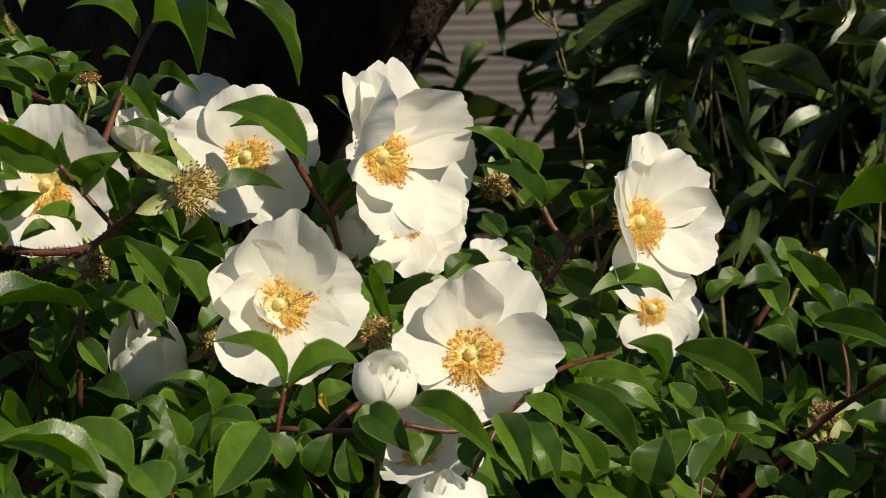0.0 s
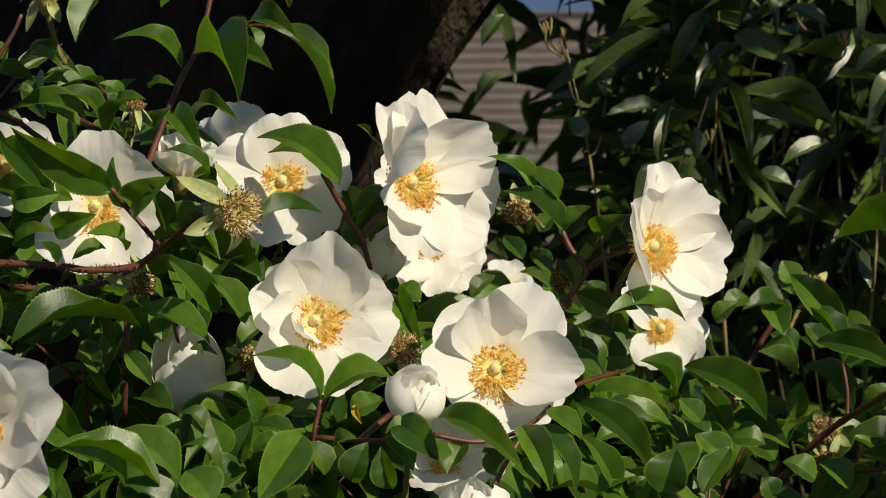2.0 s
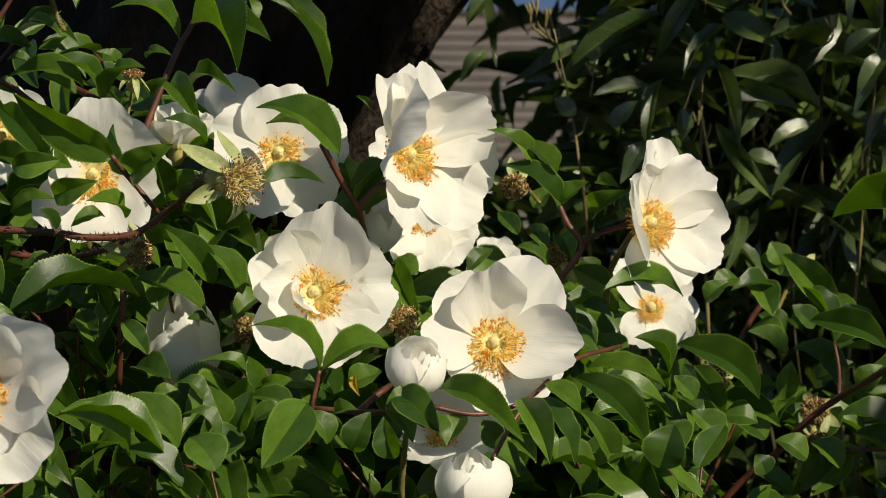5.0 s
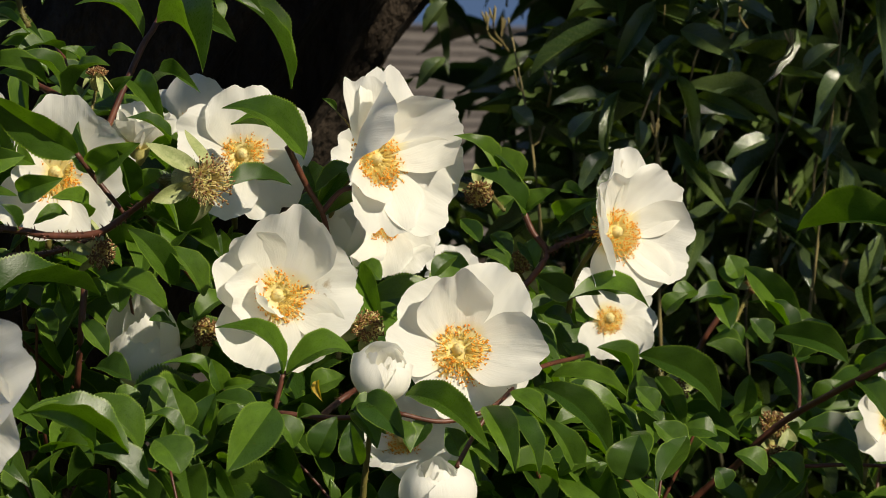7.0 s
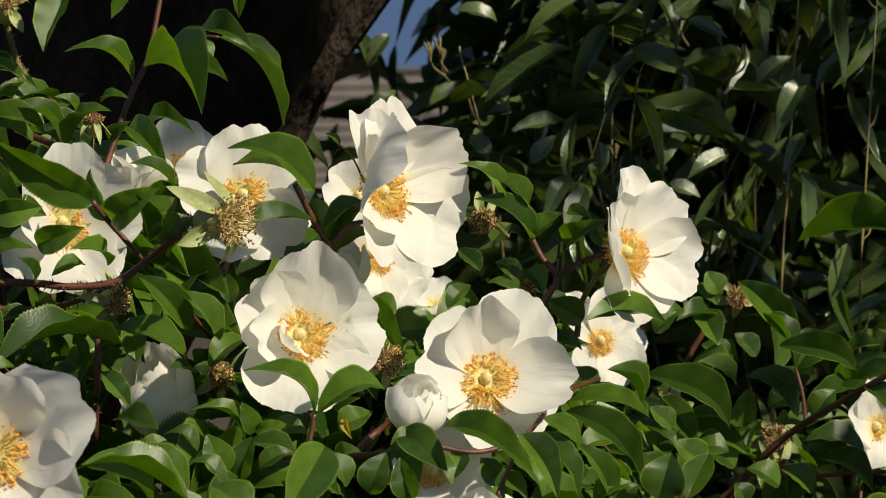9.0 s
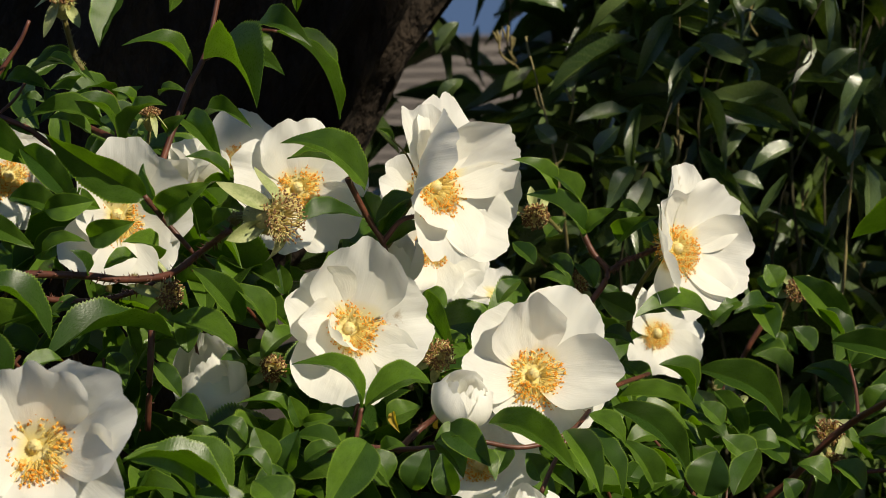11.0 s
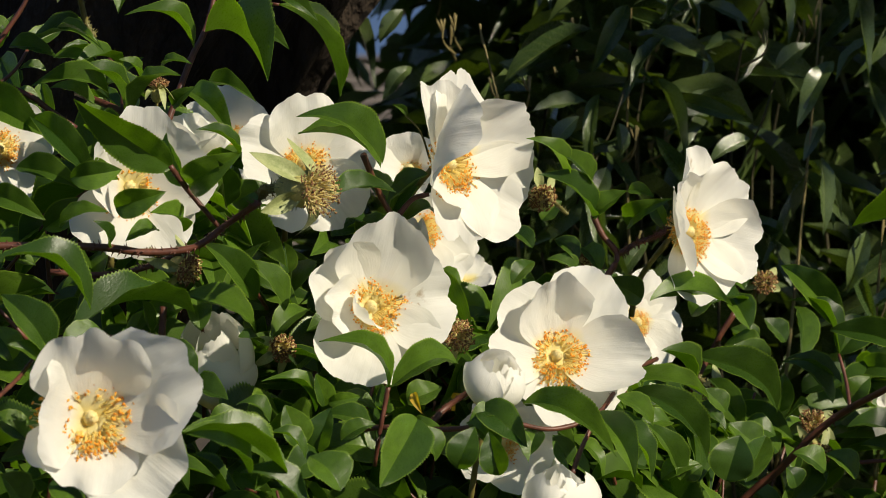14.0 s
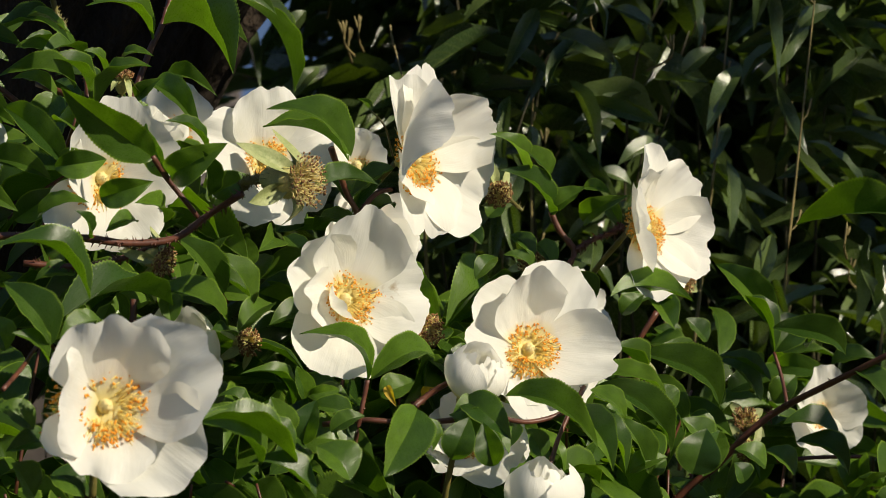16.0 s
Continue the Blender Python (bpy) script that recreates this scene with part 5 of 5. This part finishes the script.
white_rose("white rose with an upright notched petal, turned to the sun", (0.0744, 0.0750, 1.2554), (0.5900, -0.7822, 0.2001),
           [(86, 0.0420, 0.0300, 10, 10, 0.20), (42, 0.0410, 0.0360, 12, 30, 0.25), (-18, 0.0420, 0.0400, 6, 30, 0.25), (-80, 0.0350, 0.0460, 8, 6, 0.17), (186, 0.0340, 0.0440, 12, 84, 0.14, 0.0), (132, 0.0360, 0.0300, 14, 50, 0.28)], (0.0538, 0.1124, 1.2134), marked=(0, STAINED_TIP))
white_rose("small white rose half behind a dark leaf", (0.0778, 0.2500, 1.2023), (0.3387, -0.9034, 0.2631),
           [(72, 0.030, 0.026, 14, 6, 0.12), (12, 0.028, 0.028, 8, 10, 0.14), (-52, 0.028, 0.028, 8, 6, 0.12), (-112, 0.024, 0.028, 8, 6, 0.12), (130, 0.032, 0.024, 12, 10, 0.12)], (0.0660, 0.2916, 1.1581), stamens=0.62)
white_rose("white rose behind a withered flower head", (-0.1105, 0.0850, 1.2885), (0.1963, -0.9763, 0.0911),
           [(95, 0.036, 0.036, 20, 10, 0.14), (23, 0.036, 0.037, 15, 0, 0.12), (-50, 0.036, 0.036, 15, 0, 0.12), (-121, 0.035, 0.036, 15, 5, 0.12), (167, 0.036, 0.037, 20, 10, 0.14)], (-0.1174, 0.1292, 1.2503))
white_rose("white rose half covered by dark leaves", (-0.1930, 0.0200, 1.2783), (0.2549, -0.9619, 0.0987),
           [(95, 0.042, 0.040, 35, 20, 0.16), (18, 0.040, 0.042, 25, 15, 0.14), (-58, 0.036, 0.036, 15, 0, 0.12), (-121, 0.036, 0.036, 15, 5, 0.12), (170, 0.032, 0.034, 40, 20, 0.14)], (-0.2019, 0.0637, 1.2398), stamens=1.2)
white_rose("large white rose with golden stamens close before the bush", (-0.2060, -0.1870, 1.1904), (0.0399, -0.9868, 0.1568),
           [(90, 0.041, 0.046, 24, 46, 0.26, 0.06), (24, 0.049, 0.048, 20, 32, 0.26, -0.06), (-42, 0.044, 0.048, 14, 26, 0.24, 0.10), (-104, 0.032, 0.044, 18, 24, 0.24, 0.0), (164, 0.030, 0.046, 32, 44, 0.24, 0.08)], (-0.2074, -0.1425, 1.1500), ruffle=0.07, stamens=1.55)
white_rose("half-open white rosebud above drooping leaves", (-0.0344, -0.0400, 1.1822), (0.1889, -0.5132, 0.8372),
           [(95, 0.0150, 0, 0.025, 0, 0), (20, 0.0142, 0, 0.0235, 0, 0), (160, 0.0138, 0, 0.024, 0, 0), (250, 0.0158, 0, 0.0225, 0, 0), (312, 0.0150, 0, 0.0215, 0, 0), (200, 0.0148, 0, 0.023, 0, 0), (60, 0.0112, 0, 0.0245, 0, 0), (182, 0.0105, 0, 0.0238, 0, 0), (304, 0.0100, 0, 0.0242, 0, 0), (120, 0.0070, 0, 0.0235, 0, 0), (290, 0.0068, 0, 0.0235, 0, 0)], (-0.0411, -0.0120, 1.1179), stamens=0)
white_rose("shaded cup-shaped white rose seen from its side", (-0.1507, 0.0550, 1.1765), (-0.0866, -0.2837, 0.9550),
           [(95, 0.0205, 0, 0.042, 0, 0), (20, 0.0195, 0, 0.040, 0, 0), (160, 0.0185, 0, 0.041, 0, 0), (250, 0.0220, 0, 0.029, 0, 0), (312, 0.0210, 0, 0.026, 0, 0), (60, 0.0140, 0, 0.038, 0, 0), (182, 0.0130, 0, 0.037, 0, 0), (304, 0.0125, 0, 0.036, 0, 0)], (-0.1477, 0.0749, 1.1080), stamens=0)
white_rose("white rose under drooping leaves", (-0.0240, 0.0200, 1.1560), (-0.0042, -0.7490, 0.6580),
           [(80, 0.026, 0.028, 20, 10, 0.14), (10, 0.030, 0.032, 15, 0, 0.12), (-50, 0.030, 0.034, 15, 0, 0.12), (-121, 0.022, 0.028, 15, 5, 0.12), (160, 0.020, 0.028, 20, 10, 0.14)], (-0.0258, 0.0097, 1.0964), stamens=0.85)
white_rose("white rosebud low in the bush", (-0.0057, -0.0600, 1.1268), (-0.0118, -0.2191, 0.9756),
           [(95, 0.0180, 0, 0.028, 0, 0), (215, 0.0185, 0, 0.029, 0, 0), (330, 0.0180, 0, 0.028, 0, 0), (20, 0.0165, 0, 0.026, 0, 0), (150, 0.0160, 0, 0.025, 0, 0), (270, 0.0150, 0, 0.024, 0, 0), (70, 0.0120, 0, 0.0285, 0, 0), (190, 0.0115, 0, 0.0280, 0, 0), (310, 0.0110, 0, 0.0275, 0, 0), (120, 0.0070, 0, 0.0280, 0, 0), (290, 0.0068, 0, 0.0280, 0, 0)], (-0.0053, -0.0423, 1.0576), stamens=0)
white_rose("sunlit white rose close under the tallest flower", (-0.0465, 0.1850, 1.2563), (0.3900, -0.8900, 0.1000),
           [(95, 0.020, 0.030, 30, 10, 0.14), (-8, 0.034, 0.034, 14, 14, 0.18), (-50, 0.035, 0.036, 8, 12, 0.18), (-98, 0.033, 0.034, 10, 16, 0.20), (-138, 0.030, 0.030, 10, 10, 0.16), (170, 0.024, 0.030, 20, 10, 0.14)], (-0.0560, 0.2200, 1.2300))
white_rose("white rose deep in the bush", (-0.0095, 0.2900, 1.2240), (-0.1000, -0.5500, 0.8300),
           [(95, 0.017, 0.020, 20, 10, 0.14), (23, 0.016, 0.020, 15, 0, 0.12), (-50, 0.016, 0.020, 15, 0, 0.12), (-121, 0.016, 0.020, 15, 5, 0.12), (167, 0.016, 0.020, 20, 10, 0.14)], (-0.0100, 0.3150, 1.1742), stamens=0)
white_rose("white rose high in the bush", (-0.1450, 0.1800, 1.3010), (0.1879, -0.9192, 0.2929),
           [(95, 0.028, 0.030, 20, 10, 0.14), (23, 0.026, 0.030, 15, 0, 0.12), (-50, 0.026, 0.030, 15, 0, 0.12), (-121, 0.026, 0.030, 15, 5, 0.12), (167, 0.028, 0.030, 20, 10, 0.14)], (-0.1424, 0.2204, 1.2542), stamens=0.9, clear=False)
white_rose("white rose at the bush's edge beside a thick cane", (0.2390, 0.3050, 1.1460), (0.1590, -0.9719, 0.1734),
           [(100, 0.032, 0.028, 30, 20, 0.2), (23, 0.030, 0.030, 30, 30, 0.2), (-50, 0.028, 0.030, 20, 10, 0.16), (-121, 0.028, 0.030, 25, 10, 0.16), (167, 0.028, 0.032, 35, 20, 0.2)], (0.2291, 0.3240, 1.1075), stamens=0.8)
white_rose("white rose behind a fan of leaves", (-0.0515, 0.1650, 1.2850), (-0.3384, -0.8475, 0.3835),
           [(95, 0.020, 0.026, 30, 30, 0.2), (23, 0.021, 0.026, 25, 30, 0.2), (-50, 0.020, 0.026, 20, 20, 0.16), (-121, 0.020, 0.026, 25, 20, 0.16), (167, 0.021, 0.028, 35, 30, 0.2)], (-0.0380, 0.2050, 1.2373), stamens=0.7, clear=False)
white_rose("white rose deep among leaves at the upper edge", (-0.2576, 0.1200, 1.2966), (0.4522, -0.8878, 0.0856),
           [(95, 0.026, 0.030, 20, 10, 0.14), (23, 0.028, 0.032, 15, 0, 0.16), (-50, 0.030, 0.032, 15, 0, 0.16), (-121, 0.028, 0.032, 15, 5, 0.16), (167, 0.026, 0.030, 20, 10, 0.14)], (-0.2735, 0.1611, 1.2586), stamens=0.9)
white_rose("creamy white rose with curled petals behind a larger one", (-0.0650, 0.1050, 1.2390), (0.2220, -0.4761, 0.8509),
           [(95, 0.0130, 0, 0.028, 0, 0), (215, 0.0135, 0, 0.029, 0, 0), (330, 0.0130, 0, 0.028, 0, 0), (20, 0.0125, 0, 0.026, 0, 0), (150, 0.0120, 0, 0.025, 0, 0)], (-0.0710, 0.1017, 1.1745), stamens=0)
white_rose("white rose almost hidden behind leaves", (-0.1639, 0.1050, 1.2900), (0.1683, -0.3025, 0.9368),
           [(95, 0.023, 0.030, 58, 12, 0.2), (23, 0.023, 0.030, 55, 14, 0.2), (-50, 0.023, 0.030, 56, 10, 0.18), (-121, 0.022, 0.030, 54, 16, 0.18), (167, 0.023, 0.030, 58, 12, 0.2)], (-0.1545, 0.1416, 1.2456), stamens=0, clear=False)
spent_rose("withered flower head with brown stamens and pale sepals", (-0.1174, -0.0550, 1.2777), (0.7628, -0.6442, -0.0571), 0.0225, (-0.1327, -0.0350, 1.2746), seed=21)
spent_rose("withered flower head with bristly pale sepals", (-0.1700, 0.0, 1.2427), (0.6607, -0.6853, -0.3063), 0.0135, (-0.1836, -0.0050, 1.2497), seed=22)
spent_rose("dark withered flower head between two roses", (-0.0449, 0.0200, 1.2092), (0.4795, -0.8754, 0.0615), 0.0142, (-0.0559, 0.0200, 1.1937), seed=23)
spent_rose("withered flower head on a long bristly stalk", (-0.2155, 0.0200, 1.3781), (0.0691, -0.6843, 0.7260), 0.0150, (-0.2081, 0.0300, 1.3469), seed=24)
spent_rose("withered flower head among far leaves", (0.1656, 0.3350, 1.2208), (0.0331, -0.9985, 0.0428), 0.0128, (0.1525, 0.3200, 1.1979), seed=25)
spent_rose("bristly yellow hip among leaves", (0.1112, 0.2000, 1.1689), (0.2196, -0.9385, -0.2663), 0.0142, (0.1024, 0.2000, 1.1788), seed=26)
spent_rose("bristly dry hip on a thick cane", (0.1671, 0.2100, 1.1495), (-0.1474, -0.9537, 0.2622), 0.0142, (0.1620, 0.1700, 1.1505), seed=27)
spent_rose("small withered head beside a shaded rose", (-0.1237, 0.0500, 1.2016), (0.3629, -0.9010, 0.2377), 0.0120, (-0.1280, 0.0500, 1.1937), seed=28)
spent_rose("yellow hip between dark leaves", (0.0063, 0.1000, 1.2741), (0.1115, -0.9377, -0.3290), 0.0128, (0.0201, 0.1000, 1.2639), seed=29)
spent_rose("red bristly bud among leaves", (-0.1797, 0.0600, 1.3229), (0.0474, -0.1875, 0.9811), 0.0090, (-0.1830, 0.0500, 1.3054), seed=30)
spent_rose("pale withered head behind an open rose", (0.0291, 0.1200, 1.2349), (-0.2053, -0.8201, 0.5342), 0.0128, (0.0316, 0.1000, 1.2244), seed=31)
spent_rose("pale dry sepals on a thick cane", (0.1662, 0.2000, 1.1378), (0.0189, -0.9109, -0.4122), 0.0128, (0.1540, 0.1740, 1.1430), seed=32)
shrub_leaf((0.0867, 0.4700, 1.3726), (0.0306, 0.4600, 1.3382), 0.0132, 0)
shrub_leaf((0.1072, 0.4600, 1.3862), (0.0832, 0.4500, 1.3431), 0.0125, -10)
shrub_leaf((0.1596, 0.4700, 1.3882), (0.1265, 0.4600, 1.3767), 0.0088, 10)
shrub_leaf((0.1585, 0.4700, 1.3879), (0.1828, 0.4600, 1.3749), 0.0101, 10)
shrub_leaf((0.1239, 0.4700, 1.3702), (0.1580, 0.4600, 1.3515), 0.0164, 20)
shrub_leaf((0.1759, 0.4600, 1.3643), (0.1528, 0.4500, 1.3582), 0.0138, 20)
shrub_leaf((0.1865, 0.4600, 1.3128), (0.1243, 0.4500, 1.3347), 0.0151, 0)
shrub_leaf((0.1566, 0.4400, 1.3123), (0.1229, 0.4300, 1.3137), 0.0112, 20)
shrub_leaf((0.1793, 0.4400, 1.3041), (0.1512, 0.4300, 1.2889), 0.0118, 0)
shrub_leaf((0.0803, 0.4500, 1.3266), (0.0441, 0.4300, 1.3199), 0.0149, 10)
shrub_leaf((0.0985, 0.4400, 1.3138), (0.0993, 0.4400, 1.2931), 0.0099, -20)
shrub_leaf((0.2264, 0.4200, 1.3511), (0.2018, 0.4100, 1.3100), 0.0136, 10)
shrub_leaf((0.2392, 0.4000, 1.4006), (0.2431, 0.4000, 1.3371), 0.0123, -10)
shrub_leaf((0.2488, 0.4200, 1.3386), (0.2671, 0.4100, 1.2912), 0.0105, 10)
shrub_leaf((0.0796, 0.4200, 1.2936), (0.0617, 0.4100, 1.2670), 0.0122, 0)
shrub_leaf((0.2247, 0.4400, 1.3156), (0.2100, 0.4300, 1.2901), 0.0094, 0)
shrub_leaf((0.1726, 0.4200, 1.2877), (0.1534, 0.4200, 1.2602), 0.0056, 0)
shrub_leaf((0.0883, 0.4200, 1.2866), (0.0744, 0.4100, 1.2599), 0.0141, 0)
shrub_leaf((0.2235, 0.4400, 1.2932), (0.2220, 0.4300, 1.2451), 0.0113, -20)
shrub_leaf((0.2466, 0.4200, 1.2480), (0.2353, 0.4200, 1.2107), 0.0124, 0)
shrub_leaf((0.0428, 0.5000, 1.3907), (0.0146, 0.5000, 1.3985), 0.0115, 0)
shrub_leaf((-0.0234, 0.5500, 1.3877), (-0.0386, 0.5500, 1.3663), 0.0118, 0)
shrub_leaf((-0.0223, 0.5000, 1.3498), (-0.0406, 0.5000, 1.3290), 0.0115, 0)
shrub_leaf((0.0340, 0.4500, 1.3088), (0.0205, 0.4500, 1.3195), 0.0137, 0)
shrub_leaf((0.0473, 0.4800, 1.3403), (0.0300, 0.4800, 1.3513), 0.0127, 0)
shrub_leaf((0.1975, 0.4600, 1.3881), (0.1732, 0.4600, 1.3974), 0.0139, 0)
shrub_leaf((0.2000, 0.4600, 1.3463), (0.2215, 0.4600, 1.3631), 0.0127, 0)
shrub_leaf((0.2634, 0.4200, 1.3740), (0.2844, 0.4200, 1.3872), 0.0137, 0)
shrub_leaf((0.0559, 0.4200, 1.3011), (0.0717, 0.4200, 1.3177), 0.0123, 0)
shrub_leaf((0.1375, 0.4200, 1.2852), (0.1579, 0.4200, 1.2778), 0.0123, 0)


# ---- the body of the bush ----
def bush_top(x):
    xs = (-0.60, -0.26, -0.17, -0.12, -0.05, 0.06, 0.16, 0.30, 0.60)
    zs = (1.36, 1.345, 1.315, 1.275, 1.235, 1.205, 1.185, 1.160, 1.08)
    return float(np.interp(x, xs, zs))


def bush_front(x, z):
    """How near the leaves come to the path, by place along the bush and height."""
    near = float(np.interp(x, (-0.4, -0.2, 0.0, 0.10, 0.25, 0.5), (-0.04, -0.01, 0.04, 0.15, 0.28, 0.36)))
    return near - 0.9 * max(0.0, 1.20 - z)


def before_flower(p):
    """The inner leaves keep behind the outer leaves and flowers."""
    for c, size in CLEAR:
        if p.y < c.y + 0.01 and math.hypot(p.x - c.x, p.z - c.z - 0.04 * (c.y - p.y)) < size:
            return True
    return False


def rose_bush():
    root = thing("rose_bush", (0.0, 0.25, 0.0), "dense rose bush with glossy green toothed leaves", "bush")
    r = random.Random(21)
    for k in range(14):
        x = -0.45 + 0.07 * k
        z = bush_top(x) - r.uniform(0.03, 0.08)
        foot = Vector((r.uniform(-0.15, 0.15), 0.25 + r.uniform(-0.1, 0.1), -0.02))
        tip = Vector((x, bush_front(x, z) + 0.17, z))
        stem(root, [foot, foot.lerp(tip, 0.5) + Vector((0, 0.08, 0.1)), tip], 0.009, 0.0008, RED_STEM, 60, 0.004, "cane", 8)
    for k in range(170):
        x = r.uniform(-0.34, 0.34)
        z = r.uniform(1.06, bush_top(x) - 0.005)
        a = Vector((x, bush_front(x, z) + r.uniform(0.0, 0.05), z))
        if before_flower(a):
            continue
        way = Vector((r.uniform(-0.6, 0.6), r.uniform(-0.2, 0.7), r.uniform(-1.0, -0.2))).normalized()
        if before_flower(a + way * 0.035) or before_flower(a + way * 0.07):
            continue
        stem(root, [a, a + way * 0.03 + Vector((r.uniform(-.004, .004), 0, r.uniform(-.004, .004))), a + way * 0.07], 0.0007, 0.0011, RED_STEM, 6, 0.0012, "twig", 5)
    near, far = [], []
    for k in range(14000):
        x = r.uniform(-0.75, 0.62)
        z = bush_top(x) - abs(r.gauss(0, 0.10)) if k % 2 else r.uniform(0.12, bush_top(x))
        y = bush_front(x, z) + 0.035 + abs(r.gauss(0, 0.10))
        way = Vector((r.uniform(-1, 1), r.uniform(-1.0, 0.3), r.uniform(-0.9, 0.2)))
        at = Vector((x, y, z))
        if before_flower(at) or before_flower(at + way.normalized() * 0.030) or (x > 0.09 and r.random() < 0.88) or (x < -0.08 and z > 1.16 and r.random() < 0.72):
            continue
        face = Vector((r.uniform(-0.6, 0.6), -0.6 + r.uniform(-0.3, 0.6), r.uniform(0.2, 1.0)))
        inside = -0.30 < x < 0.28 and z > 1.08 and y < bush_front(x, z) + 0.13
        (near if inside and len(near) < 300 else far).append((at, way, face))
    for at, way, face in near:
        ln = r.uniform(0.028, 0.052)
        under(root, "leaf", r.choice(ROSE_MESHES[r.choice(BENDS), r.choice(FOLDS)]), leaf_pose(at, at + way.normalized() * ln, ln * r.uniform(0.38, 0.52), 0, face))
    tagged(under(root, "foliage", scatter(far, 0.0155, 0.038, ROSE_LEAF, 9, False, (8, 4))), "", kind="stuff")


rose_bush()
